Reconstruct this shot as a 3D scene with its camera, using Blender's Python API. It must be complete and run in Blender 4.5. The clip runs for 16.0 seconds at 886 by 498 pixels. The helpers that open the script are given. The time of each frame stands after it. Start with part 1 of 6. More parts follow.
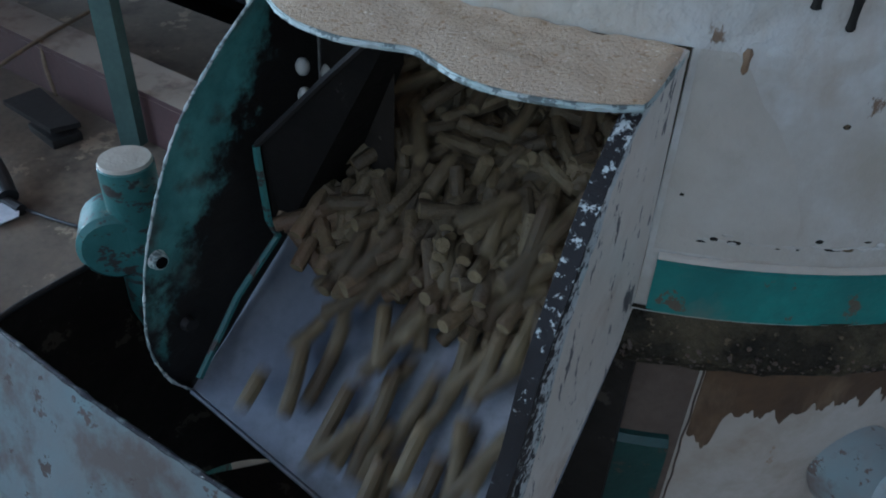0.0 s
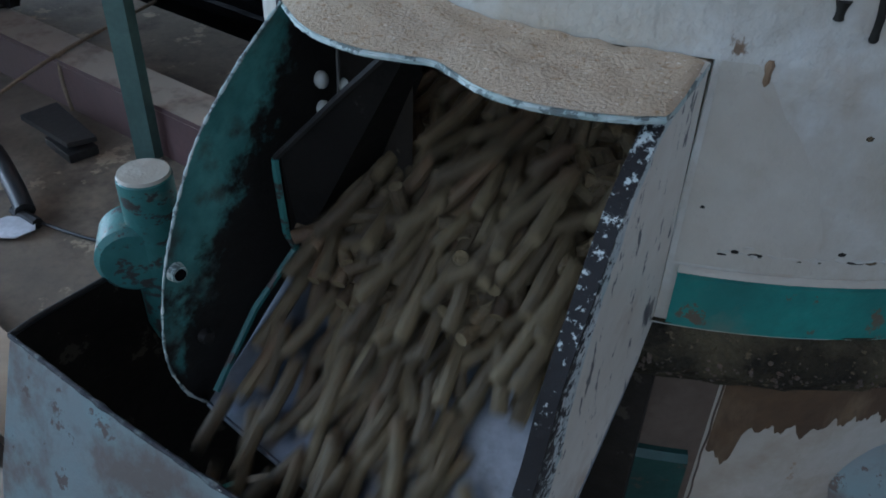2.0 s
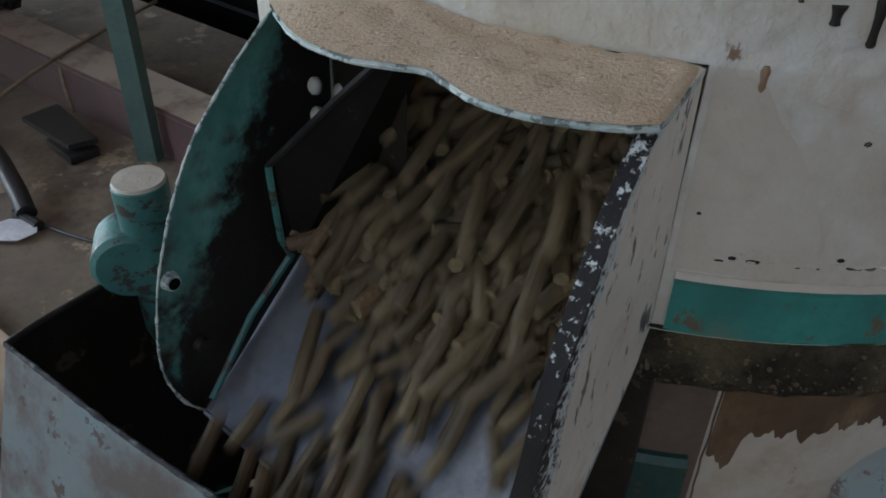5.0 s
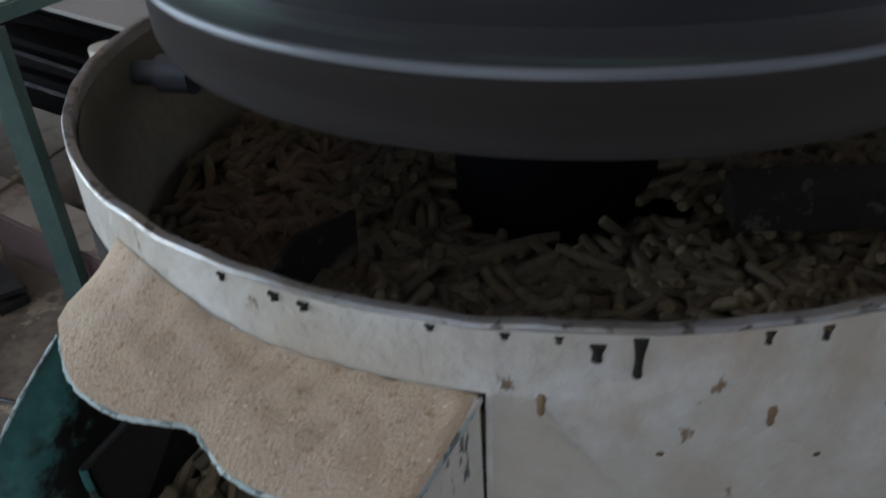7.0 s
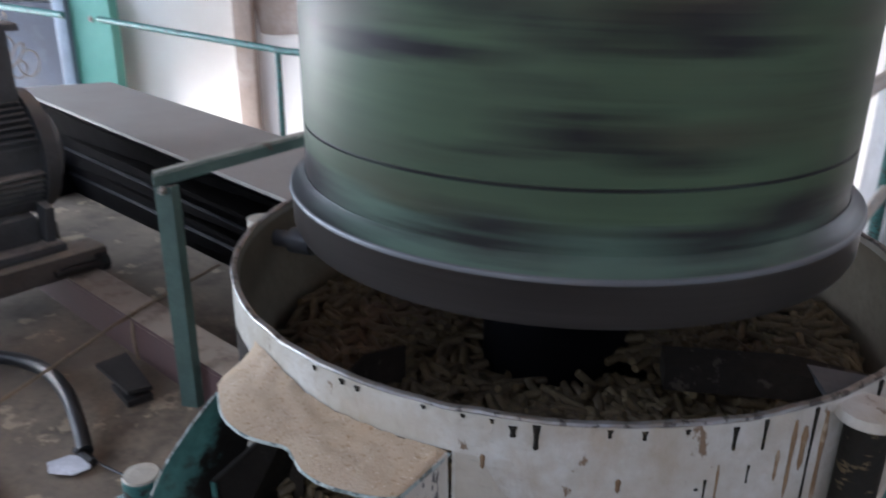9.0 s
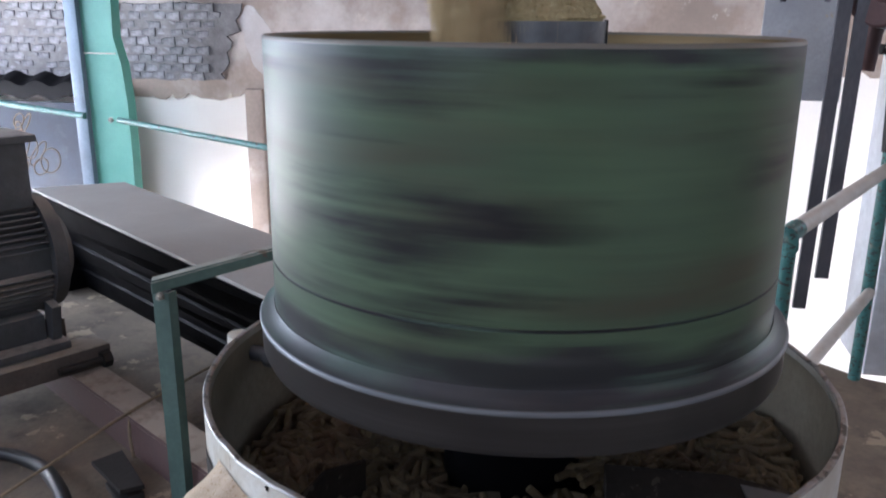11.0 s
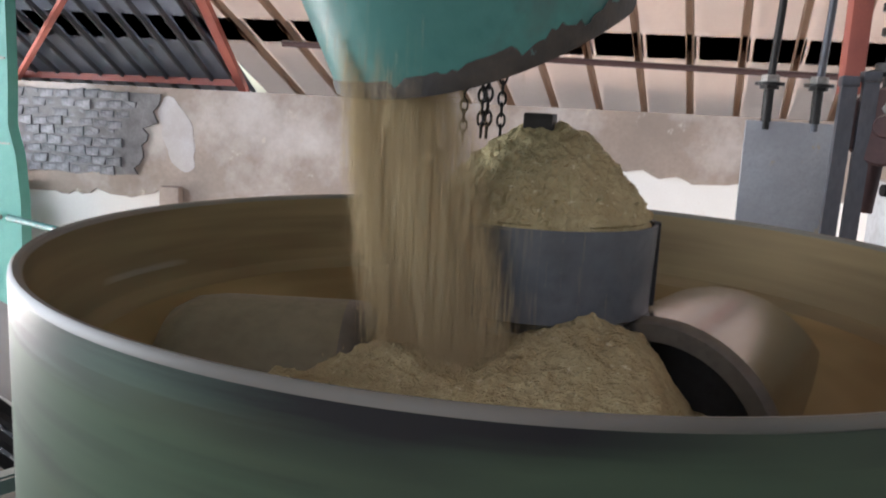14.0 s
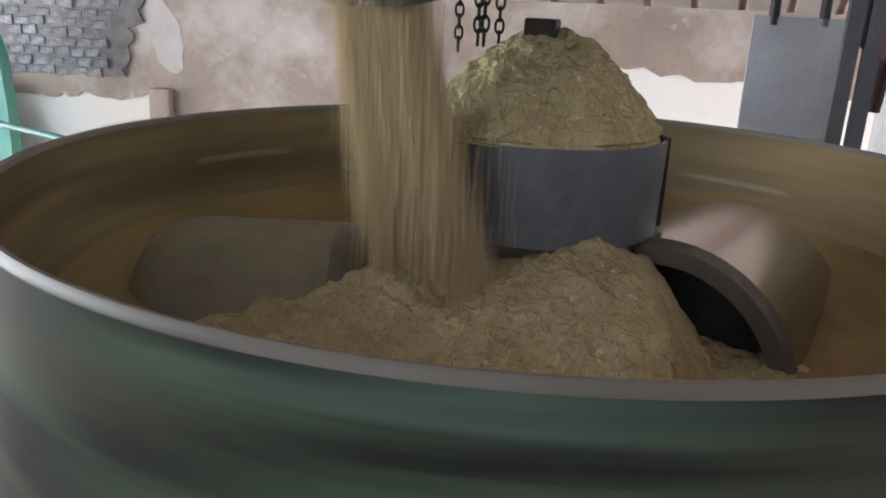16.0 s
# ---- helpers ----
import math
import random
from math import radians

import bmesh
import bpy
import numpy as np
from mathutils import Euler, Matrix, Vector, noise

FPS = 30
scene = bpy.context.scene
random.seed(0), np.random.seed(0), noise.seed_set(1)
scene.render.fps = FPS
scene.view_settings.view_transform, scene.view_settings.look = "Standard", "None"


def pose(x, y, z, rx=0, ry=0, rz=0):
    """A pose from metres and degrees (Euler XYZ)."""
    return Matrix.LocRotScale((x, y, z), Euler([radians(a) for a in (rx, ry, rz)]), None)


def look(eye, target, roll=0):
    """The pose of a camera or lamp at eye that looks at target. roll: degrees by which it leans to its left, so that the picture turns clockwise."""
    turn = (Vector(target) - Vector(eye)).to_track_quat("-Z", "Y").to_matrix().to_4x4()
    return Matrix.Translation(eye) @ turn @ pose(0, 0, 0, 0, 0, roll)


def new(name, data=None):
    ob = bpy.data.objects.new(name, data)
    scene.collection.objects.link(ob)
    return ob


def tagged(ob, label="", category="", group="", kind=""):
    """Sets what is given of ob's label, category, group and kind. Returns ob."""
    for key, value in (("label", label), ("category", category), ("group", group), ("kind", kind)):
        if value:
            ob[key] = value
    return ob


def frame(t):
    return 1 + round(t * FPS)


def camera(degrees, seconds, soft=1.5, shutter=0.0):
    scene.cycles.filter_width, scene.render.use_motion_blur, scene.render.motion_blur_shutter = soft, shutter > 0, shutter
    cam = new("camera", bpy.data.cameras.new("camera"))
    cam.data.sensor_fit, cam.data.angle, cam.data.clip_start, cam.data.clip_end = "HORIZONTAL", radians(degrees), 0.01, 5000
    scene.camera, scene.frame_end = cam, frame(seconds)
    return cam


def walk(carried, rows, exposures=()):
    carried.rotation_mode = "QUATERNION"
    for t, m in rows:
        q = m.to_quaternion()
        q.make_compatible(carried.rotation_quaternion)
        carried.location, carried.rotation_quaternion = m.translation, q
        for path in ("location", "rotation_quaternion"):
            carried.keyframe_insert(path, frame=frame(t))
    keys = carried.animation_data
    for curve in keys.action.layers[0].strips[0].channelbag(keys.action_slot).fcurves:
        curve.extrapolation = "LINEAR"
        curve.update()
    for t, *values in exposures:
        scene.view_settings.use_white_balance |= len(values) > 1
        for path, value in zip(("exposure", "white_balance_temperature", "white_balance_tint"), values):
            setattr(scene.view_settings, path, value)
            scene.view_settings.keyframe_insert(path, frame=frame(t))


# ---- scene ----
cam = camera(57.0, 16.0, soft=1.8, shutter=0.8)
# seconds, place, tilt, roll, heading
ROWS = [
    (0.0, -0.182, -0.891, 1.136, 52.98, -2.03, 5.01),
    (0.5, -0.183, -0.894, 1.133, 53.99, -1.99, 5.32),
    (1.0, -0.185, -0.894, 1.134, 53.84, -1.81, 5.58),
    (1.5, -0.187, -0.893, 1.134, 53.91, -1.71, 5.62),
    (2.0, -0.187, -0.891, 1.134, 53.97, -1.63, 5.68),
    (2.5, -0.187, -0.890, 1.133, 54.11, -1.61, 5.65),
    (3.0, -0.187, -0.890, 1.134, 54.18, -1.54, 5.69),
    (5.5, -0.180, -0.875, 1.141, 53.64, -1.05, 5.67),
    (6.0, -0.173, -0.860, 1.147, 54.83, -1.86, 3.86),
    (6.3, -0.152, -0.854, 1.144, 58.79, -2.37, 4.03),
    (6.5, -0.132, -0.820, 1.178, 57.68, -1.14, 3.19),
    (7.0, -0.070, -0.771, 1.262, 56.88, 2.14, 2.51),
    (7.5, -0.063, -0.822, 1.298, 63.24, 0.07, 1.31),
    (7.6, -0.062, -0.828, 1.313, 62.66, 0.74, 0.64),
    (8.0, -0.031, -0.897, 1.352, 63.58, 0.27, 3.08),
    (8.2, -0.017, -0.941, 1.372, 64.22, 0.07, 3.87),
    (8.5, 0.010, -0.998, 1.383, 65.95, -0.46, 6.74),
    (9.0, 0.039, -1.077, 1.418, 68.11, -0.48, 11.11),
    (9.2, 0.055, -1.087, 1.428, 68.76, 0.12, 12.19),
    (11.3, 0.131, -1.128, 1.502, 75.23, -0.56, 12.22),
    (11.5, 0.122, -1.128, 1.496, 75.99, -0.82, 11.76),
    (12.0, 0.121, -1.088, 1.527, 77.53, -1.38, 10.66),
    (12.1, 0.118, -1.077, 1.521, 78.10, -1.72, 10.44),
    (12.5, 0.089, -0.952, 1.541, 80.13, -2.19, 9.37),
    (13.0, 0.064, -0.787, 1.572, 82.77, -2.59, 8.00),
    (13.2, 0.054, -0.725, 1.576, 83.15, -3.21, 7.54),
    (13.5, 0.037, -0.678, 1.579, 82.10, -2.80, 7.70),
    (14.0, 0.020, -0.615, 1.577, 80.16, -2.92, 8.05),
    (14.5, 0.017, -0.584, 1.573, 78.17, -2.80, 8.36),
    (15.0, 0.017, -0.573, 1.573, 76.07, -2.66, 8.38),
    (15.5, 0.016, -0.578, 1.582, 74.17, -2.50, 8.12),
    (16.0, 0.016, -0.576, 1.585, 73.14, -2.47, 7.78),
]
walk(cam, [(t, pose(x, y, z, rx, ry, rz)) for t, x, y, z, rx, ry, rz in ROWS],
     exposures=[(0, 0.1, 4950, 4), (3.2, 0.1, 5050, 4), (4.4, 0.1, 5650, 7), (5.3, 0.12, 5950, 8), (6.2, 0.14, 5950, 8), (7.3, 0.22, 5700, 9), (9.2, 0.57, 5750, 15),
                (11.3, 0.77, 5750, 16), (12.5, 0.79, 5850, 14), (13.5, 0.7, 6150, 13), (16, 0.68, 6250, 13)])

# ---- daylight ----
world = bpy.data.worlds.new("sky")
scene.world = world
world.use_nodes = True
wn = world.node_tree.nodes
sky = wn.new("ShaderNodeTexSky")
sky.sky_type = 'NISHITA'
sky.sun_disc = False
sky.sun_elevation, sky.sun_rotation = radians(48), radians(200)
wn["Background"].inputs[1].default_value = 0.12
world.node_tree.links.new(sky.outputs[0], wn["Background"].inputs[0])
sun = new("sun", bpy.data.lights.new("sun", 'SUN'))
sun.data.energy, sun.data.angle, sun.data.color = 3.2, radians(0.5), (1, 0.94, 0.86)
sun.matrix_world = look((2, 6, 8), (0, 0, 0))


def opening_light(name, eye, target, w, h, power, color):
    lamp = new(name, bpy.data.lights.new(name, 'AREA'))
    lamp.data.shape, lamp.data.size, lamp.data.size_y = 'RECTANGLE', w, h
    lamp.data.energy, lamp.data.color = power, color
    lamp.matrix_world = look(eye, target)
    return lamp


opening_light("left_bay_daylight", (-5.7, 0.7, 2.2), (0, 0.6, 1.0), 5.0, 2.6, 280, (0.86, 0.93, 1.0))
# two added fill lamps; the openings they stand in are out of view
opening_light("rear_fill", (-1.5, -4.8, 2.4), (0, 0, 1.2), 3.0, 2.2, 17, (0.92, 0.96, 1.0))
opening_light("east_bay_daylight", (3.14, -2.2, 2.0), (0.6, 0.6, 1.1), 2.2, 2.2, 6, (0.93, 0.97, 1.0))
# added lamp meant to put a glint on the press roller; no window known
opening_light("roller_glint_fill", (3.14, 2.55, 2.1), (0.2, 0.2, 1.35), 1.3, 1.0, 8, (0.9, 0.95, 1.0))
# two added lamps that brighten the whitewashed wall from out of view
opening_light("well_fill_west", (-5.75, 3.0, -0.3), (-1.5, 4.2, 0.2), 1.6, 1.5, 660, (1.0, 0.95, 0.89))
opening_light("well_fill_east", (3.1, 2.9, -0.3), (2.3, 3.9, -0.2), 1.5, 1.5, 42, (1.0, 0.97, 0.93))


# ---- materials ----
def mat(name, base, rough=0.7, metal=0.0, dark=None, scale=6.0, stretch=(1, 1, 1), bump=0.15, fine=90.0, chip=None, chip_at=0.62,
        chip_scale=9.0, chip_stretch=(1, 1, 1), per_object=0.0, bump_scale=None, chip_rough=None, spec=0.5, relief=0.004, stain=None, stain_at=0.5, stain_scale=4.0, stain_stretch=(1, 1, 1), stain_soft=0.18, dust=None, dust_at=0.55):
    """Paint, stone, metal or dust: two scales of variation, chips or stains with edges, dust on top-facing areas and fine relief."""
    m = bpy.data.materials.new(name)
    m.use_nodes = True
    nt = m.node_tree
    n, l = nt.nodes, nt.links
    bsdf = n["Principled BSDF"]
    co = n.new("ShaderNodeTexCoord")

    def noise_tex(s, st, detail=5.0, rough_=0.6):
        mp = n.new("ShaderNodeMapping")
        mp.inputs["Scale"].default_value = st
        l.new(co.outputs["Object"], mp.inputs["Vector"])
        tx = n.new("ShaderNodeTexNoise")
        tx.inputs["Scale"].default_value, tx.inputs["Detail"].default_value, tx.inputs["Roughness"].default_value = s, detail, rough_
        l.new(mp.outputs[0], tx.inputs["Vector"])
        return tx.outputs["Fac"]

    def ramp(fac, a, b):
        r = n.new("ShaderNodeMapRange")
        r.inputs["From Min"].default_value, r.inputs["From Max"].default_value = a, b
        l.new(fac, r.inputs["Value"])
        return r.outputs[0]

    def mix(fac, a, b):
        x = n.new("ShaderNodeMix")
        x.data_type = 'RGBA'
        l.new(fac, x.inputs["Factor"])
        for sock, v in ((x.inputs["A"], a), (x.inputs["B"], b)):
            if isinstance(v, tuple):
                sock.default_value = (*v, 1)
            else:
                l.new(v, sock)
        return x.outputs["Result"]

    dk = dark or tuple(c * 0.55 for c in base)
    big = noise_tex(scale, stretch)
    col = mix(ramp(big, 0.3, 0.7), dk, base)
    small = noise_tex(fine, stretch, 3.0)
    col = mix(ramp(small, 0.25, 0.75), mix(ramp(small, 0.0, 1.0), dk, col), col)
    if stain:
        col = mix(ramp(noise_tex(stain_scale, stain_stretch, 7.0, 0.62), stain_at, stain_at + stain_soft), col, stain)
    if per_object:
        oi = n.new("ShaderNodeObjectInfo")
        hs = n.new("ShaderNodeHueSaturation")
        ge_ = n.new("ShaderNodeNewGeometry")
        ad = n.new("ShaderNodeMath")
        ad.operation = 'ADD'
        l.new(oi.outputs["Random"], ad.inputs[0])
        l.new(ge_.outputs["Random Per Island"], ad.inputs[1])
        fr_ = n.new("ShaderNodeMath")
        fr_.operation = 'FRACT'
        l.new(ad.outputs[0], fr_.inputs[0])
        l.new(fr_.outputs[0], hs.inputs["Fac"])
        hs.inputs["Value"].default_value, hs.inputs["Hue"].default_value = 1.0 - per_object, 0.49
        l.new(col, hs.inputs["Color"])
        col = hs.outputs[0]
    if dust:
        ge = n.new("ShaderNodeNewGeometry")
        sp = n.new("ShaderNodeSeparateXYZ")
        l.new(ge.outputs["Normal"], sp.inputs[0])
        mu = n.new("ShaderNodeMath")
        mu.operation = 'MULTIPLY'
        l.new(ramp(sp.outputs["Z"], dust_at, 1.0), mu.inputs[0])
        l.new(ramp(noise_tex(14, (1, 1, 1)), 0.2, 0.5), mu.inputs[1])
        col = mix(mu.outputs[0], col, dust)
    if chip:
        cf = ramp(noise_tex(chip_scale, chip_stretch, 8.0, 0.68), chip_at, chip_at + 0.025)
        col = mix(cf, col, chip)
        if chip_rough is not None:
            rr = n.new("ShaderNodeMapRange")
            rr.inputs["To Min"].default_value, rr.inputs["To Max"].default_value = rough, chip_rough
            l.new(cf, rr.inputs["Value"])
            l.new(rr.outputs[0], bsdf.inputs["Roughness"])
    l.new(col, bsdf.inputs["Base Color"])
    bsdf.inputs["Metallic"].default_value = metal
    bsdf.inputs["Specular IOR Level"].default_value = spec
    if chip_rough is None:
        rg = n.new("ShaderNodeMapRange")
        rg.inputs["To Min"].default_value, rg.inputs["To Max"].default_value = max(rough - 0.12, 0.03), min(rough + 0.12, 1)
        l.new(big, rg.inputs["Value"])
        l.new(rg.outputs[0], bsdf.inputs["Roughness"])
    if bump:
        bp = n.new("ShaderNodeBump")
        bp.inputs["Strength"].default_value, bp.inputs["Distance"].default_value = bump, relief
        l.new(noise_tex(bump_scale or fine * 0.6, stretch, 4.0), bp.inputs["Height"])
        l.new(bp.outputs[0], bsdf.inputs["Normal"])
    return m


DUST = (0.36, 0.30, 0.235)
CREAM = mat("cream_paint", (0.63, 0.63, 0.59), 0.5, dark=(0.43, 0.39, 0.31), scale=11, fine=70, chip=(0.2, 0.14, 0.09), chip_at=0.635, chip_scale=24, chip_stretch=(1, 1, 0.45), stain=(0.36, 0.27, 0.17), stain_at=0.54, stain_scale=7, stain_stretch=(1, 1, 0.45), bump=1.0, bump_scale=38, relief=0.0045)
CREAM_IN = mat("dusty_cream_inside", (0.34, 0.30, 0.22), 0.8, dark=(0.2, 0.17, 0.12), scale=7, chip=(0.1, 0.07, 0.05), chip_at=0.66)
RIM = mat("bare_rim_steel", (0.35, 0.36, 0.38), 0.4, 0.6, dark=(0.2, 0.17, 0.13), scale=25, chip=(0.08, 0.07, 0.06), chip_at=0.55, chip_scale=40)
TURQ = mat("turquoise_paint", (0.07, 0.215, 0.19), 0.5, dark=(0.035, 0.115, 0.105), scale=18, chip=(0.04, 0.035, 0.03), chip_at=0.545, chip_scale=48, chip_stretch=(1, 1, 1.8), stain=(0.2, 0.19, 0.14), stain_at=0.6, stain_scale=30, bump=0.4)
BAND = mat("green_band_paint", (0.045, 0.24, 0.2), 0.42, dark=(0.03, 0.14, 0.12), scale=18, chip=(0.11, 0.085, 0.055), chip_at=0.59, chip_scale=34, stain=(0.13, 0.17, 0.13), stain_at=0.56, stain_scale=14, bump=0.5, bump_scale=50)
SKIRT = mat("caked_rubber_skirt", (0.05, 0.042, 0.026), 0.85, dark=(0.016, 0.013, 0.009), scale=26, fine=160, chip=(0.13, 0.1, 0.06), chip_at=0.61, chip_scale=130, chip_stretch=(1, 1, 1.3), stain=(0.095, 0.078, 0.045), stain_at=0.44, stain_scale=16, spec=0.15, bump=1.0, bump_scale=90, relief=0.01)
GREASE = mat("dark_greasy_rubber", (0.022, 0.02, 0.015), 0.75, dark=(0.015, 0.013, 0.01), scale=20, chip=(0.12, 0.09, 0.05), chip_at=0.58, chip_scale=34, chip_stretch=(1, 1, 2.2), spec=0.25, bump=0.9, bump_scale=40)
# dark steel; also carries the shade in the trough and the chute gap
DARKIN = mat("dark_steel_and_shade", (0.034, 0.027, 0.02), 0.7, 0.0, dark=(0.016, 0.013, 0.01), scale=14, chip=(0.075, 0.06, 0.045), chip_at=0.6, chip_scale=30, spec=0.2, bump=0.5)
LINERBLK = mat("black_scuffed_liner", (0.014, 0.012, 0.01), 0.65, dark=(0.008, 0.007, 0.006), scale=16, chip=(0.05, 0.045, 0.04), chip_at=0.63, chip_scale=34, spec=0.12, bump=0.5)
PLATEGREEN = mat("scuffed_turquoise_paint", (0.05, 0.17, 0.155), 0.5, dark=(0.035, 0.1, 0.095), scale=16, fine=70, chip=(0.045, 0.038, 0.032), chip_at=0.55, chip_scale=26, bump=0.4)
LIPM = mat("polished_chute_steel", (0.3, 0.32, 0.35), 0.4, 0.75, dark=(0.13, 0.14, 0.155), scale=5, stretch=(1, 1, 1), bump=0.05, stain=(0.1, 0.1, 0.1), stain_at=0.56, stain_scale=6)
WORN = mat("worn_turquoise_sheet", (0.33, 0.45, 0.46), 0.5, 0.0, dark=(0.34, 0.35, 0.34), scale=11, fine=46, chip=(0.2, 0.16, 0.135), chip_at=0.6, chip_scale=46, stain=(0.25, 0.215, 0.19), stain_at=0.49, stain_scale=13, stain_soft=0.12, bump=0.5)
EDGE = mat("worn_paint_edge", (0.66, 0.67, 0.62), 0.6, 0.0, dark=(0.36, 0.45, 0.43), scale=17, chip=(0.16, 0.19, 0.18), chip_at=0.53, chip_scale=85, stain=(0.3, 0.4, 0.37), stain_at=0.5, stain_scale=40, bump=0.6)
DARKEDGE = mat("scraped_dark_edge", (0.055, 0.055, 0.06), 0.5, 0.3, stain=(0.2, 0.23, 0.22), stain_at=0.53, stain_scale=55, dark=(0.02, 0.02, 0.024), scale=24, chip=(0.58, 0.6, 0.56), chip_at=0.63, chip_scale=190, chip_stretch=(1, 1, 0.5), bump=0.4)
SIDE = mat("chipped_cream_paint", (0.68, 0.66, 0.59), 0.5, dark=(0.55, 0.5, 0.41), scale=9, fine=60, chip=(0.09, 0.085, 0.085), chip_at=0.575, chip_scale=70, chip_stretch=(1, 1, 0.35), stain=(0.42, 0.33, 0.24), stain_at=0.56, stain_scale=11, bump=0.4)
BEIGE = mat("beige_paint", (0.54, 0.51, 0.44), 0.55, dark=(0.43, 0.39, 0.31), scale=7, fine=45, bump=1.0, bump_scale=38, relief=0.0045)
SMEAR = mat("smeared_whitewash", (0.62, 0.6, 0.6), 0.9, dark=(0.44, 0.39, 0.36), scale=4, bump=0.2)
SAW = mat("pressed_sawdust", (0.63, 0.53, 0.41), 0.95, dark=(0.5, 0.385, 0.255), scale=10, fine=420, bump=0.5, bump_scale=420, stain=(0.36, 0.24, 0.13), stain_at=0.57, stain_scale=230, stain_soft=0.1, chip=(0.8, 0.72, 0.58), chip_at=0.62, chip_scale=300, spec=0.1)
MEAL = mat("loose_sawdust", (0.56, 0.475, 0.265), 0.95, dark=(0.34, 0.265, 0.135), scale=22, fine=220, bump=1.0, bump_scale=110, relief=0.012, chip=(0.62, 0.54, 0.34), chip_at=0.62, chip_scale=120, spec=0.1)
GRAIN = mat("falling_sawdust", (0.62, 0.51, 0.31), 0.95, dark=(0.46, 0.35, 0.19), scale=16, bump=0, spec=0.1)
PELLET = mat("pressed_pellet", (0.2, 0.155, 0.08), 0.6, dark=(0.1, 0.075, 0.04), scale=60, fine=400, stain=(0.17, 0.1, 0.055), stain_at=0.54, stain_scale=5, bump=0.5, per_object=0.5, spec=0.35)
PELLET_END = mat("pellet_broken_end", (0.23, 0.18, 0.1), 0.9, dark=(0.13, 0.1, 0.055), scale=120, fine=500, bump=0.6, spec=0.2)
DRUM = mat("green_drum_paint", (0.09, 0.143, 0.078), 0.5, dark=(0.048, 0.07, 0.045), scale=2.6, stretch=(1, 1, 6), fine=12, chip=(0.017, 0.016, 0.017), chip_at=0.555, chip_scale=5.0, chip_stretch=(1, 1, 2.8), stain=(0.06, 0.046, 0.032), stain_at=0.52, stain_scale=3.4, stain_stretch=(1, 1, 3), bump=0.05, spec=0.26)
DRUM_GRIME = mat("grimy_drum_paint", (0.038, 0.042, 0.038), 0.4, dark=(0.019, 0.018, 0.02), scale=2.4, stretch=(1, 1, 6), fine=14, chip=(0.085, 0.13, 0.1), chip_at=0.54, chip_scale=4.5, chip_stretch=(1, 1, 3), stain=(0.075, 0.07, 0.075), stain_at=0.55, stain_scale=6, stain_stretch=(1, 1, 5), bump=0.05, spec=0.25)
LIPTOP = mat("dusty_lip_steel", (0.19, 0.168, 0.125), 0.5, 0.15, dark=(0.11, 0.1, 0.085), scale=4, fine=30, bump=0.05)
DRUMDARK = mat("bare_dark_steel", (0.085, 0.078, 0.074), 0.33, 0.4, dark=(0.045, 0.039, 0.036), scale=3, stretch=(1, 1, 10), fine=20, bump=0.04)
DRUM_IN = mat("dust_caked_drum_wall", (0.3, 0.215, 0.1), 0.85, dark=(0.12, 0.078, 0.032), stain=(0.1, 0.055, 0.024), stain_at=0.5, stain_scale=3.2, stain_stretch=(1, 1, 7), scale=4, stretch=(1, 1, 6), fine=18, bump=0.1)
MEALRING = mat("swept_sawdust", (0.38, 0.275, 0.13), 0.95, dark=(0.13, 0.085, 0.036), scale=9, fine=30, bump=0.4, bump_scale=40, spec=0.1, stain=(0.25, 0.12, 0.045), stain_at=0.55, stain_scale=7, chip=(0.1, 0.06, 0.03), chip_at=0.6, chip_scale=6)
POT = mat("grey_pot_steel", (0.17, 0.18, 0.19), 0.45, 0.35, dark=(0.1, 0.105, 0.11), scale=10, chip=(0.3, 0.24, 0.14), chip_at=0.68, chip_scale=9, bump=0.12)
CHROME = mat("polished_roller_steel", (0.6, 0.66, 0.74), 0.24, 1.0, dark=(0.5, 0.5, 0.49), scale=5, bump=0.04, stain=(0.45, 0.39, 0.29), stain_at=0.62, stain_scale=16)
IRON = mat("dark_iron", (0.05, 0.047, 0.045), 0.55, 0.6, dark=(0.025, 0.022, 0.02), scale=14, chip=(0.14, 0.08, 0.05), chip_at=0.64, bump=0.3)
REDOX = mat("red_oxide_steel", (0.1, 0.05, 0.045), 0.65, dark=(0.06, 0.03, 0.028), scale=8, dust=DUST, bump=0.25)
REDPAINT = mat("red_oxide_paint", (0.42, 0.12, 0.08), 0.6, dark=(0.3, 0.09, 0.07), scale=8, bump=0.15)
MOTOR = mat("dusty_grey_motor", (0.11, 0.112, 0.118), 0.6, 0.2, dark=(0.06, 0.06, 0.06), scale=10, dust=(0.34, 0.31, 0.27), dust_at=0.55, bump=0.2)
POSTGREEN = mat("green_grey_post_paint", (0.1, 0.165, 0.14), 0.5, dark=(0.055, 0.09, 0.078), scale=12, chip=(0.1, 0.08, 0.06), chip_at=0.62, dust=(0.3, 0.3, 0.25), bump=0.2)
MINT = mat("mint_column_paint", (0.27, 0.62, 0.52), 0.45, dark=(0.2, 0.5, 0.42), scale=4, chip=(0.4, 0.42, 0.4), chip_at=0.72, bump=0.1)
BLUEG = mat("blue_grey_shaded_side", (0.2, 0.26, 0.33), 0.5, 0.2, scale=5)
PANELBLUE = mat("slate_blue_sheet", (0.045, 0.058, 0.085), 0.7, 0.0, dark=(0.025, 0.03, 0.04), scale=3, stain=(0.09, 0.095, 0.11), stain_at=0.55, stain_scale=2, bump=0.1, spec=0.2)
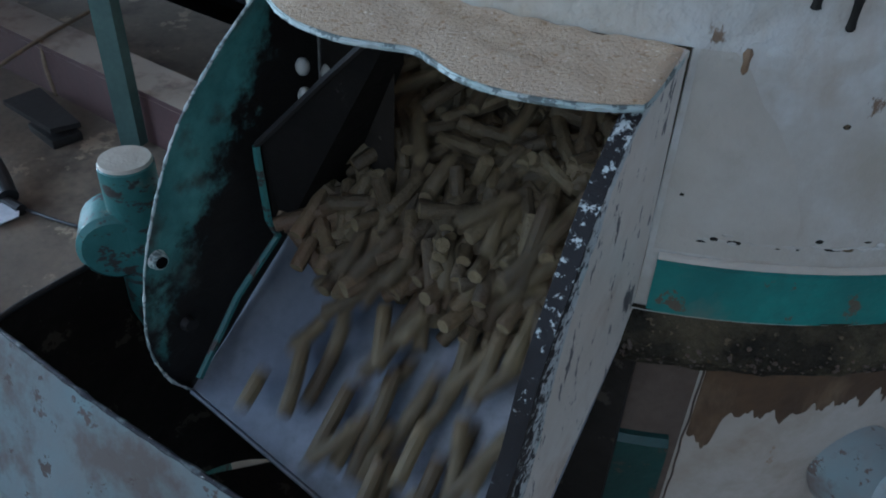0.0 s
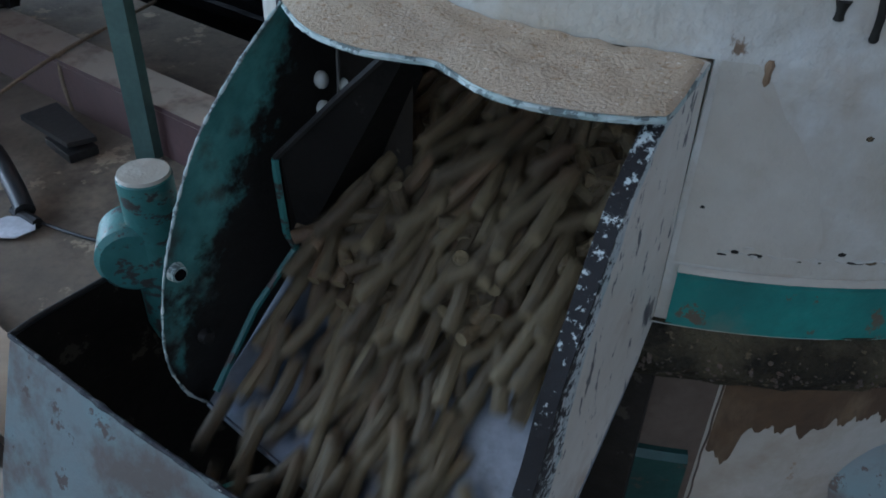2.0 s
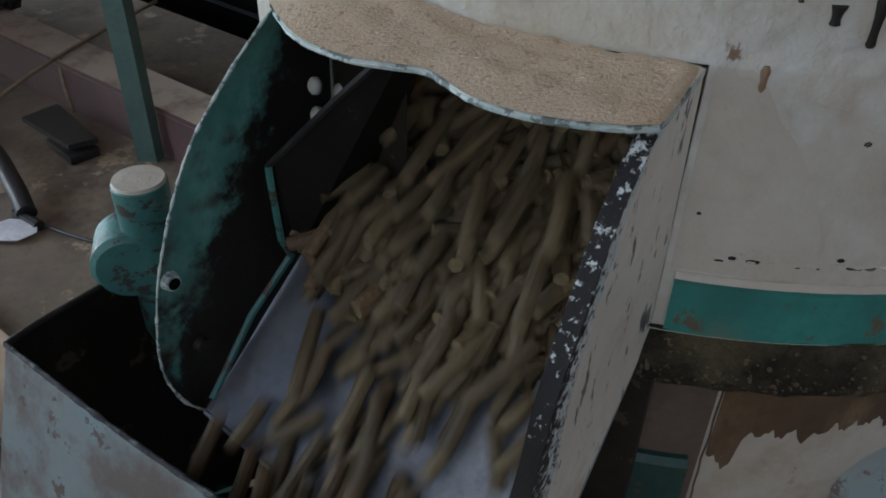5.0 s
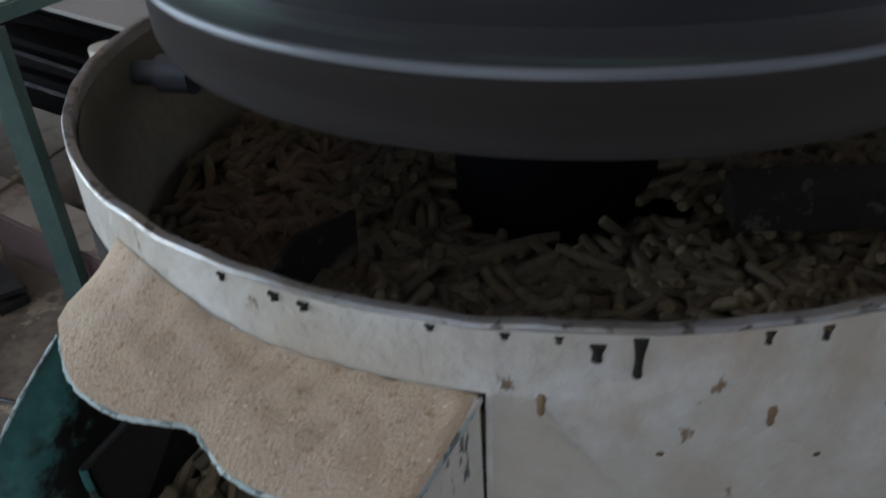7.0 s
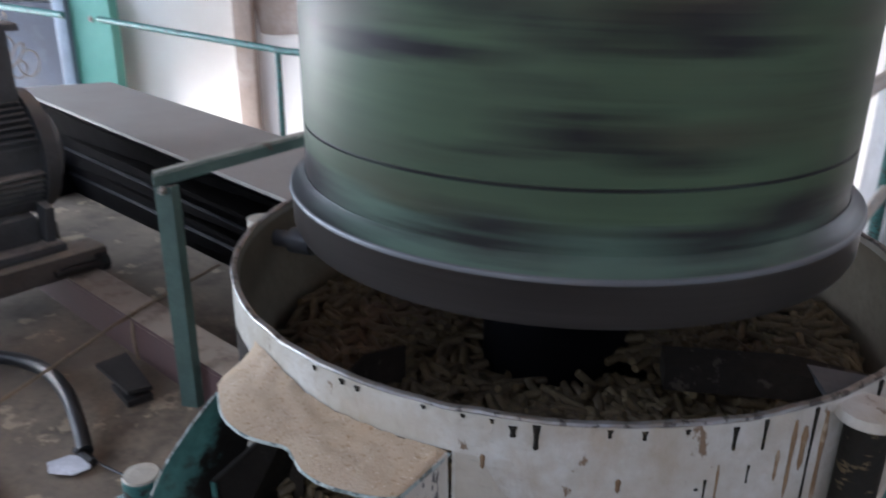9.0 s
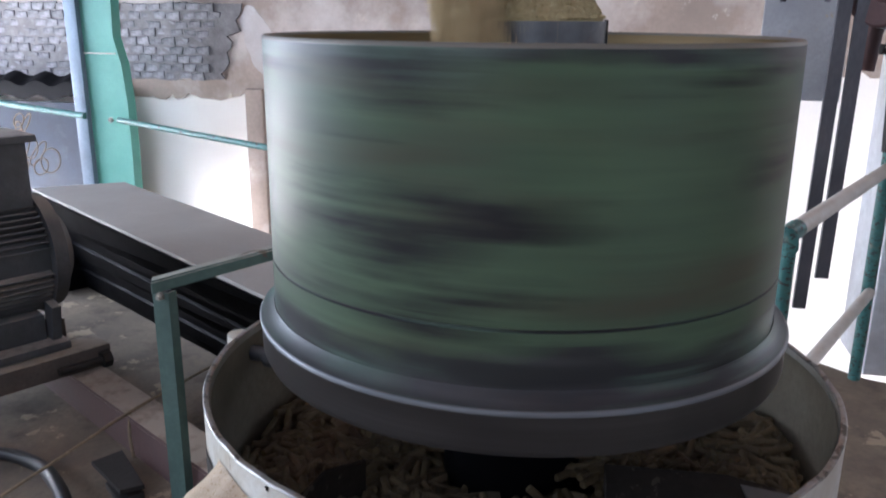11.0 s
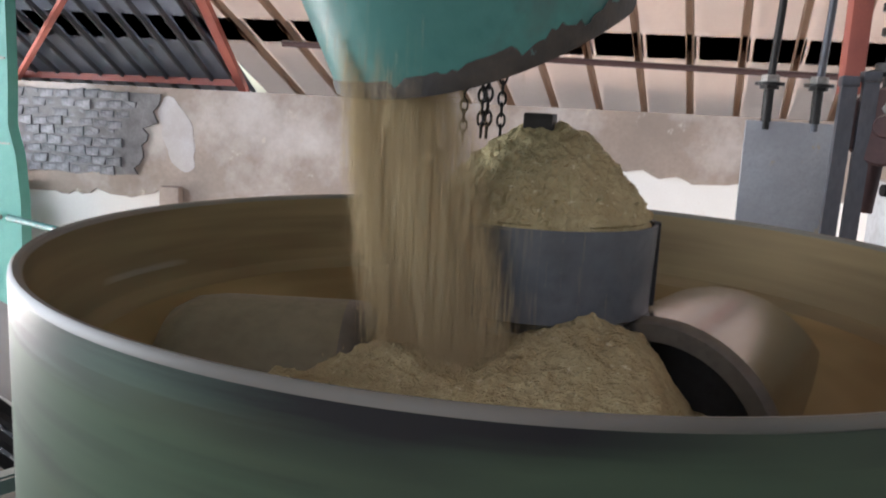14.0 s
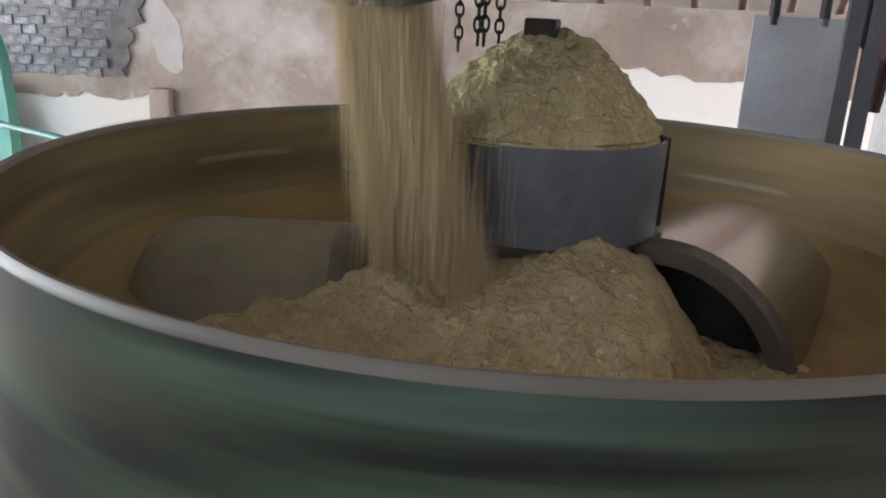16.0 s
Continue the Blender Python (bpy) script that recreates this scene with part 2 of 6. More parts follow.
GUARD_TOP = mat("dusty_sheet_cover", (0.36, 0.34, 0.31), 0.9, dark=(0.28, 0.26, 0.23), scale=3, bump=0.15)
# black sheet; also carries the shade in the bolt hole and under the drum
GUARD_BLK = mat("black_sheet_and_shade", (0.005, 0.005, 0.006), 0.5, 0.0, dark=(0.003, 0.003, 0.004), scale=5, spec=0.06, stain=(0.018, 0.02, 0.024), stain_at=0.6, stain_scale=9, stain_stretch=(1, 1, 2), bump=0.3, bump_scale=20)
FLOORM = mat("dusty_floor", stain=(0.09, 0.07, 0.05), stain_at=0.52, stain_scale=7, base=(0.255, 0.2, 0.14), rough=0.92, dark=(0.125, 0.1, 0.075), scale=3.2, fine=60, bump=0.5, chip=(0.33, 0.265, 0.18), chip_at=0.59, chip_scale=5)
PLANK = mat("pale_board", (0.48, 0.38, 0.27), 0.8, dark=(0.38, 0.29, 0.2), scale=4, stretch=(1, 5, 5), bump=0.2)
PLASTER = mat("grey_brown_plaster", (0.42, 0.33, 0.27), 0.95, dark=(0.28, 0.225, 0.19), scale=2.5, fine=40, bump=0.5, chip=(0.52, 0.45, 0.38), chip_at=0.64, chip_scale=9, stain=(0.6, 0.55, 0.51), stain_at=0.48, stain_scale=1.7, stain_soft=0.25)
WHITEW = mat("whitewashed_wall", (0.84, 0.82, 0.78), 0.9, dark=(0.76, 0.72, 0.67), scale=2.0, bump=0.2, chip=(0.6, 0.45, 0.36), chip_at=0.7, chip_scale=2.5)
BRICKM = mat("sooty_brick", (0.3, 0.3, 0.32), 0.95, dark=(0.15, 0.145, 0.15), scale=12, fine=80, bump=0.8, per_object=0.35, stain=(0.44, 0.43, 0.44), stain_at=0.54, stain_scale=5)
MORTAR = mat("dark_mortar", (0.25, 0.24, 0.24), 0.95, dark=(0.13, 0.12, 0.12), scale=14, bump=0.8)
SHEET = mat("grey_roof_sheet", (0.56, 0.6, 0.66), 0.34, 0.25, dark=(0.4, 0.41, 0.45), scale=2, bump=0.1)
CONCRETE = mat("grey_concrete", (0.78, 0.8, 0.82), 0.9, dark=(0.46, 0.46, 0.46), scale=3, fine=50, bump=0.4, chip=(0.12, 0.2, 0.19), chip_at=0.68, chip_scale=9)
PALEPIPE = mat("pale_rail_paint", (0.6, 0.6, 0.55), 0.5, dark=(0.45, 0.42, 0.36), scale=10, chip=(0.2, 0.4, 0.35), chip_at=0.68, bump=0.1)
HOPPER = mat("turquoise_hopper_paint", (0.19, 0.48, 0.42), 0.42, dark=(0.13, 0.36, 0.31), stain=(0.2, 0.24, 0.2), stain_at=0.56, stain_scale=9, scale=6, chip=(0.1, 0.1, 0.09), chip_at=0.69, chip_scale=16, bump=0.15)
GEARGREEN = mat("greasy_dark_green", (0.018, 0.07, 0.055), 0.5, dark=(0.012, 0.036, 0.03), scale=12, chip=(0.06, 0.05, 0.035), chip_at=0.6, chip_scale=40, bump=0.4)
RUST = mat("rust_stained_paint", (0.5, 0.46, 0.39), 0.6, dark=(0.38, 0.33, 0.26), scale=6, chip=(0.3, 0.2, 0.11), chip_at=0.66, chip_scale=16, stain=(0.3, 0.23, 0.15), stain_at=0.58, stain_scale=8, chip_stretch=(1, 1, 0.6), bump=0.35)
BARSTEEL = mat("worn_bar_steel", (0.13, 0.13, 0.145), 0.42, 0.4, dark=(0.07, 0.07, 0.078), scale=9, stretch=(1, 1, 0.4), chip=(0.2, 0.17, 0.14), chip_at=0.66, chip_scale=30, bump=0.2)
CABLE = mat("black_rubber_cable", (0.02, 0.02, 0.02), 0.5, scale=20, bump=0.1)
PAPER = mat("white_paper", (0.75, 0.76, 0.8), 0.8, scale=10, bump=0.05)
BOLT = mat("dusty_bolt_steel", (0.5, 0.48, 0.44), 0.5, 0.5, dark=(0.12, 0.11, 0.1), scale=60, dust=(0.55, 0.5, 0.42), dust_at=-0.2, bump=0.2)
WIRE = mat("brown_twine", (0.3, 0.22, 0.14), 0.9, scale=80, bump=0.2)
PLATE = mat("bare_grey_plate", (0.46, 0.47, 0.48), 0.5, 0.1, dark=(0.3, 0.3, 0.31), scale=4, chip=(0.42, 0.36, 0.28), chip_at=0.62, chip_scale=14, chip_stretch=(1, 1, 0.6), bump=0.15)
GRIMEBAND = mat("brown_grime", (0.09, 0.072, 0.05), 0.7, dark=(0.035, 0.03, 0.025), scale=20, chip=(0.12, 0.26, 0.23), chip_at=0.68, chip_scale=24, bump=0.6)
RUSTRUN = mat("brown_rust_run", (0.13, 0.075, 0.032), 0.7, dark=(0.06, 0.035, 0.018), scale=14, stain=(0.22, 0.15, 0.08), stain_at=0.56, stain_scale=12, stain_stretch=(1, 1, 0.4), bump=0.4)
OCHRE = mat("ochre_rust_run", (0.3, 0.2, 0.11), 0.7, dark=(0.16, 0.1, 0.055), scale=20, stain=(0.45, 0.38, 0.28), stain_at=0.52, stain_scale=40, bump=0.3)
OLDBROWN = mat("dull_brown_paint", (0.135, 0.098, 0.07), 0.65, dark=(0.075, 0.052, 0.036), scale=16, chip=(0.27, 0.22, 0.17), chip_at=0.66, chip_scale=30, bump=0.4)
DUSTSTEEL = mat("dust_covered_steel", (0.13, 0.105, 0.085), 0.8, dark=(0.065, 0.05, 0.042), scale=8, dust=(0.3, 0.26, 0.205), dust_at=0.4, bump=0.3)
DUSTROLL = mat("dust_coated_roller", (0.27, 0.23, 0.14), 0.7, 0.1, dark=(0.12, 0.1, 0.055), scale=6, fine=60, bump=0.25, stain=(0.08, 0.06, 0.03), stain_at=0.53, stain_scale=7)
RINGSTEEL = mat("worn_brown_ring_steel", (0.19, 0.165, 0.13), 0.5, 0.4, dark=(0.1, 0.085, 0.065), scale=12, bump=0.2)

RIB = mat("brown_roof_rib", (0.46, 0.34, 0.26), 0.7, dark=(0.36, 0.25, 0.18), scale=3)
RIBDARK = mat("dark_roof_rib", (0.27, 0.265, 0.27), 0.5, 0.3, scale=3)
# turquoise paint left on blackened steel; the mesh's "paint" attribute says how much of it is left
def worn_over(m, under, scale, lo=0.92, hi=1.06):
    n, l = m.node_tree.nodes, m.node_tree.links
    at = n.new("ShaderNodeAttribute")
    at.attribute_name = "paint"
    co = n.new("ShaderNodeTexCoord")
    nz = n.new("ShaderNodeTexNoise")
    nz.inputs["Scale"].default_value, nz.inputs["Detail"].default_value, nz.inputs["Roughness"].default_value = scale, 8, 0.7
    l.new(co.outputs["Object"], nz.inputs["Vector"])
    ad = n.new("ShaderNodeMath")
    ad.operation = 'ADD'
    l.new(at.outputs["Fac"], ad.inputs[0])
    l.new(nz.outputs["Fac"], ad.inputs[1])
    mr = n.new("ShaderNodeMapRange")
    mr.inputs["From Min"].default_value, mr.inputs["From Max"].default_value = lo, hi
    l.new(ad.outputs[0], mr.inputs["Value"])
    mx = n.new("ShaderNodeMix")
    mx.data_type = 'RGBA'
    bc = n["Principled BSDF"].inputs["Base Color"]
    mx.inputs["A"].default_value = (*under, 1)
    l.new(bc.links[0].from_socket, mx.inputs["B"])
    l.new(mr.outputs[0], mx.inputs["Factor"])
    l.new(mx.outputs["Result"], bc)
    return m


WORNPLATE = worn_over(mat("paint_on_blackened_steel", (0.15, 0.28, 0.255), 0.5, dark=(0.06, 0.145, 0.135), scale=22, fine=90, stain=(0.07, 0.065, 0.055), stain_at=0.5, stain_scale=26, bump=0.4), (0.022, 0.019, 0.016), 28)
CHIPEDGE = worn_over(mat("cream_paint_on_scraped_edge", (0.66, 0.67, 0.64), 0.55, dark=(0.4, 0.45, 0.44), scale=40, fine=90, stain=(0.1, 0.3, 0.28), stain_at=0.6, stain_scale=30, bump=0.6, spec=0.2), (0.017, 0.015, 0.015), 190, 0.98, 1.04)
# daylight-passing plastic roof sheet
TRANS = mat("translucent_roof_sheet", (0.7, 0.6, 0.53), 0.6, dark=(0.52, 0.42, 0.36), scale=3, fine=40, bump=0.2)
_n, _l = TRANS.node_tree.nodes, TRANS.node_tree.links
_t = _n.new("ShaderNodeBsdfTranslucent")
_t.inputs[0].default_value = (0.85, 0.74, 0.65, 1)
_m = _n.new("ShaderNodeMixShader")
_m.inputs[0].default_value = 0.6
_l.new(_n["Principled BSDF"].outputs[0], _m.inputs[1])
_l.new(_t.outputs[0], _m.inputs[2])
_l.new(_m.outputs[0], _n["Material Output"].inputs[0])


# ---- mesh helpers ----
def thing(name, label, category, at=(0, 0, 0), group=""):
    ob = new(name)
    ob.empty_display_size = 0.05
    ob.location = at
    return tagged(ob, label, category, group)


def mesh_of(name, bm, material, smooth=True):
    me = bpy.data.meshes.new(name)
    bmesh.ops.recalc_face_normals(bm, faces=bm.faces[:])
    bm.to_mesh(me)
    bm.free()
    for m in (material if isinstance(material, (list, tuple)) else [material]):
        me.materials.append(m)
    if smooth:
        for p in me.polygons:
            p.use_smooth = True
        me.set_sharp_from_angle(angle=radians(38))
    return me


def part(name, bm, material, parent=None, label="", smooth=True):
    """One mesh object under its thing; mesh coordinates are the world's, shifted to the thing's base."""
    if parent is not None:
        base = parent.location + (parent.parent.location if parent.parent else Vector())
        bmesh.ops.translate(bm, vec=-base, verts=bm.verts[:])
    ob = new(name, mesh_of(name, bm, material, smooth))
    ob.parent = parent
    if label:
        ob["label"] = label
    return ob


def structure(name, bm, material, label, category="", smooth=False):
    return tagged(part(name, bm, material, None, "", smooth), label, category or name.split("_")[0], kind="structure")


def add_box(bm, c, s, rz=0.0, bevel=0.0, rx=0.0, ry=0.0):
    m = pose(*c, rx, ry, rz) @ Matrix.Diagonal((*s, 1))
    r = bmesh.ops.create_cube(bm, size=1.0, matrix=m)
    if bevel:
        es = list({e for v in r["verts"] for e in v.link_edges})
        bmesh.ops.bevel(bm, geom=es, offset=bevel, segments=2, affect='EDGES', profile=0.6)
    return bm


def box(c, s, rz=0.0, bevel=0.0, rx=0.0, ry=0.0):
    return add_box(bmesh.new(), c, s, rz, bevel, rx, ry)


def lathe(profile, seg=96, a0=0.0, a1=360.0, center=(0, 0), bm=None, closed=False):
    """Turns (radius, height) pairs round a vertical axis."""
    bm = bm or bmesh.new()
    full = abs(a1 - a0) >= 359.9
    rings = []
    for i in range(seg if full else seg + 1):
        a = radians(a0 + (a1 - a0) * i / seg)
        rings.append([bm.verts.new((center[0] + r * math.cos(a), center[1] + r * math.sin(a), z)) for r, z in profile])
    k = len(profile)
    for i in range(seg):
        p, q = rings[i], rings[(i + 1) % len(rings)]
        for j in range(k if closed else k - 1):
            bm.faces.new((p[j], q[j], q[(j + 1) % k], p[(j + 1) % k]))
    if closed and not full:
        bm.faces.new(rings[0])
        bm.faces.new(rings[-1])
    return bm


def tube(points, r, seg=12, bm=None, taper=None):
    """A round bar along points."""
    bm = bm or bmesh.new()
    pts = [Vector(p) for p in points]
    rings = []
    side = None
    for i, p in enumerate(pts):
        d = (pts[min(i + 1, len(pts) - 1)] - pts[max(i - 1, 0)]).normalized()
        if side is None:
            side = d.orthogonal().normalized()
        side = (side - d * side.dot(d)).normalized()
        up = d.cross(side)
        rr = taper[i] if taper else r
        rings.append([bm.verts.new(p + rr * (math.cos(2 * math.pi * k / seg) * side + math.sin(2 * math.pi * k / seg) * up)) for k in range(seg)])
    for a, b in zip(rings, rings[1:]):
        for k in range(seg):
            bm.faces.new((a[k], a[(k + 1) % seg], b[(k + 1) % seg], b[k]))
    bm.faces.new(rings[0])
    bm.faces.new(rings[-1])
    return bm


def slab(poly, thick, bm=None):
    """A flat polygon of 3D points given thickness along the vector thick."""
    bm = bm or bmesh.new()
    t = Vector(thick)
    a = [bm.verts.new(Vector(p)) for p in poly]
    b = [bm.verts.new(Vector(p) + t) for p in poly]
    bm.faces.new(a)
    bm.faces.new(b[::-1])
    for i in range(len(a)):
        j = (i + 1) % len(a)
        bm.faces.new((a[i], b[i], b[j], a[j]))
    return bm


def smooth_line(points, n):
    """n points on a Catmull-Rom line through points."""
    p = [Vector(q) for q in points]
    out = []
    for i in range(n):
        u = i / (n - 1) * (len(p) - 1)
        k = min(int(u), len(p) - 2)
        f = u - k
        a, b, c, d = p[max(k - 1, 0)], p[k], p[k + 1], p[min(k + 2, len(p) - 1)]
        out.append(0.5 * (2 * b + (c - a) * f + (2 * a - 5 * b + 4 * c - d) * f * f + (3 * b - a - 3 * c + d) * f ** 3))
    return out


def hexbolt(parent, at, axis, r=0.008, h=0.006, name="bolt"):
    bm = bmesh.new()
    q = Vector(axis).to_track_quat('Z', 'Y').to_matrix().to_4x4()
    bmesh.ops.create_cone(bm, cap_ends=True, segments=6, radius1=r, radius2=r * 0.92, depth=h, matrix=Matrix.Translation(at) @ q)
    bmesh.ops.create_cone(bm, cap_ends=True, segments=12, radius1=r * 0.55, radius2=r * 0.5, depth=h * 0.9, matrix=Matrix.Translation(Vector(at) + Vector(axis).normalized() * h * 0.8) @ q)
    return part(name, bm, BOLT, parent)


# ---- the hall ----
FZ = 0.19
WY = 4.2
structure("floor", slab([(-6.2, -5.2, FZ), (4.2, -5.2, FZ), (4.2, 0.9, FZ), (1.1, 1.99, FZ), (0.6, 2.42, FZ), (-1.6, 2.98, FZ), (-3.3, 3.62, FZ), (-6.2, 3.7, FZ)], (0, 0, -0.14)), FLOORM, "dusty brown-grey concrete platform floor with sawdust", "floor")
structure("ground", box((-1.0, 0.0, -1.36), (60, 60, 0.12)), FLOORM, "dusty lower ground beside the platform", "ground")


def wall_north():
    wall = structure("wall_north", box((-1.0, WY + 0.15, 0.155), (10.4, 0.3, 2.91)), WHITEW, "whitewashed wall, brightly lit, paint peeling at its top edge", "wall")
    # the bare plaster coat above the whitewash, with a ragged lower edge
    rnd = random.Random(4)
    low = []
    n = 220
    for i in range(n + 1):
        x = -6.2 + 10.4 * i / n
        z = 0.93 if x < -2.6 else 0.93 + min((x + 2.6) * 0.13, 0.36) - max(0, x - 0.3) * 0.1
        if -2.27 < x < 0.0:
            z = 0.72
        low.append((x, WY - 0.02, z + 0.05 * noise.noise((x * 3.1, 0, 2)) + 0.045 * noise.noise((x * 9, 0, 5)) + 0.02 * noise.noise((x * 31, 0, 7))))
    bm = bmesh.new()
    top = 1.61
    fr = [(bm.verts.new(p), bm.verts.new((p[0], p[1], top)), bm.verts.new((p[0], WY, p[2])), bm.verts.new((p[0], WY, top))) for p in low]
    for a, b in zip(fr, fr[1:]):
        bm.faces.new((a[0], b[0], b[1], a[1]))
        bm.faces.new((a[0], a[2], b[2], b[0]))
        bm.faces.new((a[1], b[1], b[3], a[3]))
    coat = part("plaster_coat", bm, PLASTER, wall, "bare grey-brown plaster with ragged lower edge", False)
    # sooty bricks showing in the upper bay
    bw, bh = 0.1, 0.058
    me = []
    for k in range(5):
        b = bmesh.new()
        add_box(b, (0, 0, 0), (bw - 0.012 + 0.003 * (k - 2), 0.05, bh - 0.011))
        for v in b.verts:
            v.co += Vector((rnd.uniform(-1, 1) * 0.009, rnd.uniform(-1, 1) * 0.009, rnd.uniform(-1, 1) * 0.007))
        bmesh.ops.bevel(b, geom=b.edges[:], offset=0.004, segments=1, affect='EDGES')
        me.append(mesh_of("brick", b, BRICKM, False))
    right = [(-2.4 + 0.07 * noise.noise((k * 0.9, 3, 0)) + 0.05 * noise.noise((k * 2.3, 8, 0)) - 0.012 * k, WY - 0.039, 1.57 - 0.5 * k / 14) for k in range(15)]
    foot = [(-2.7 - 0.13 * k, WY - 0.039, 1.06 + 0.03 * noise.noise((k * 0.8, 1, 4))) for k in range(24)]
    part("mortar_bed", slab(right + foot + [(-5.8, WY - 0.039, 1.57)], (0, 0.03, 0)), MORTAR, wall, "dark sooty mortar", False)
    for r in range(9):
        for c in range(34):
            x = -5.75 + c * bw + (bw / 2 if r % 2 else 0)
            z = 1.085 + r * bh
            if x > -2.46 - 0.2 * rnd.random() - 0.012 * (9 - r) or z < 1.02 + 0.03 * math.sin(x * 7) + (0.06 if x > -3.0 else 0):
                continue
            b = new("brick", me[rnd.randrange(5)])
            b.parent = wall
            b.location = (x + rnd.uniform(-0.006, 0.006), WY - 0.019 + rnd.uniform(-0.005, 0.005), z + rnd.uniform(-0.005, 0.005))
            b.rotation_euler = (rnd.uniform(-0.03, 0.03), rnd.uniform(-0.07, 0.07), rnd.uniform(-0.03, 0.03))
    # smear of whitewash on the plaster
    pts = [(-2.3 + 0.1 * math.cos(a) * (1 + 0.5 * noise.noise((math.cos(a) * 2, math.sin(a) * 2, 3))) - 0.16 * math.sin(a) * 0.35, WY - 0.023, 1.33 + 0.23 * math.sin(a)) for a in np.linspace(0, 6.1, 30)]
    part("whitewash_smear", slab(pts, (0, 0.002, 0)), SMEAR, wall, "smear of whitewash", False)
    # pilaster strip on the white part
    part("pilaster", box((-2.33, WY - 0.04, 0.3), (0.13, 0.08, 1.42), bevel=0.01), PLASTER, wall)
    return wall


wall_north()
# side and rear walls are unseen, added to close the hall and shape its light
for k, (y, z, sy, sz) in enumerate(((0.42, 2.25, 2.84, 3.3), (4.03, 2.25, 1.54, 3.3), (2.55, 1.08, 1.42, 0.96), (2.55, 3.28, 1.42, 1.24))):
    structure("wall_east_%d" % (k + 5), box((3.35, y, z), (0.3, sy, sz)), PLASTER, "unseen plain plastered side wall round an added window opening", "wall")
structure("wall_east_3", box((3.35, -4.3, 2.25), (0.3, 1.8, 3.3)), PLASTER, "unseen plain plastered side wall beside an added open bay", "wall")
structure("wall_east_4", box((3.35, -2.2, 3.6), (0.3, 2.4, 0.6)), PLASTER, "unseen plain plastered side wall over an added open bay", "wall")
structure("wall_east_2", box((3.35, -1.75, -0.35), (0.3, 6.9, 1.9)), PLASTER, "unseen plain plastered side wall below", "wall")
for k, (y, s) in enumerate(((-4.2, 2.2), (4.1, 0.5))):
    structure("wall_west_%d" % (k + 1), box((-6.05, y, 1.9), (0.3, s, 4.0)), PLASTER, "unseen plain plastered wall beside an open bay", "wall")
structure("wall_west_3", box((-6.05, 0.3, 3.9), (0.3, 7.0, 1.0)), PLASTER, "unseen plain plastered wall over an open bay", "wall")
structure("wall_south_1", box((1.7, -5.05, 1.9), (3.4, 0.3, 4.0)), PLASTER, "unseen plain plastered wall beside an open bay", "wall")
structure("wall_south_2", box((-4.6, -5.05, 1.9), (3.0, 0.3, 4.0)), PLASTER, "unseen plain plastered wall beside an open bay", "wall")
structure("wall_south_3", box((-1.0, -5.05, 4.2), (10.4, 0.3, 0.8)), PLASTER, "unseen plain plastered wall over an open bay", "wall")

# roof: ribbed sheets that rise from the wall towards the viewer
SLOPE = math.atan(0.5)


def roof_point(x, d, lift=0.0):
    """d metres up the slope from the wall."""
    return Vector((x, WY + 0.25 - d * math.cos(SLOPE), 1.66 + d * math.sin(SLOPE) + lift))


def roof_sheet(name, x0, x1, d0, d1, material, rib, label, pitch, shift=0.0, lift=0.0):
    bm = bmesh.new()
    prof = []
    x = x0
    while x < x1 - 1e-6:
        w = min(pitch, x1 - x)
        prof += [(x, 0.0), (x + w * 0.80, 0.0), (x + w * 0.83, -0.03), (x + w * 0.93, -0.03), (x + w * 0.96, 0.0)]
        x += w
    prof.append((x1, 0.0))
    rows = [[bm.verts.new(roof_point(px + shift * d, d, pz + lift)) for px, pz in prof] for d in (d0, d1)]
    for i in range(len(prof) - 1):
        f = bm.faces.new((rows[0][i], rows[0][i + 1], rows[1][i + 1], rows[1][i]))
        f.material_index = 1 if i % 5 in (1, 2, 3) else 0
    bmesh.ops.solidify(bm, geom=bm.faces[:], thickness=0.003)
    return structure(name, bm, [material, rib], label, "ceiling")


roof_sheet("ceiling_1", -6.2, -1.93, -0.15, 9.6, SHEET, RIBDARK, "dark blue-grey ribbed metal roof sheets", 0.15)
roof_sheet("ceiling_2", -1.89, 5.2, -0.15, 9.6, TRANS, RIB, "warm pale translucent ribbed roof sheets letting daylight through", 0.27, -0.18, 0.012)


def rafter(x, skew, name="rafter"):
    bm = bmesh.new()
    a, b = roof_point(x, 0.0, -0.06), roof_point(x + skew, 6.0, -0.06)
    tube([a, b], 0.035, 4, bm)
    return tagged(part(name, bm, REDPAINT, None, "", False), "red oxide painted steel roof rafter", "rafter", "roof steel", "structure")


rafter(-1.97, 0.72)
tagged(part("brace", tube([roof_point(-3.55, 0.02, -0.07), roof_point(-2.1, 1.58, -0.07)], 0.022, 4), REDPAINT, None, "", False), "thin red oxide brace under the metal roof", "brace", "roof steel", "structure")
tagged(part("purlin", tube([roof_point(-5.6, 0.05, -0.04), roof_point(-1.99, 0.05, -0.02)], 0.03, 4), REDPAINT, None, "", False), "red oxide steel purlin along the wall top", "purlin", "roof steel", "structure")
tagged(part("purlin", tube([roof_point(-1.5, 0.75, -0.12), roof_point(2.4, 0.62, -0.12)], 0.017, 8), REDOX), "brown steel tie bar under the roof", "tie bar", "roof steel", "structure")

# ---- mint column and rail at the platform's edge ----
CY = 3.55


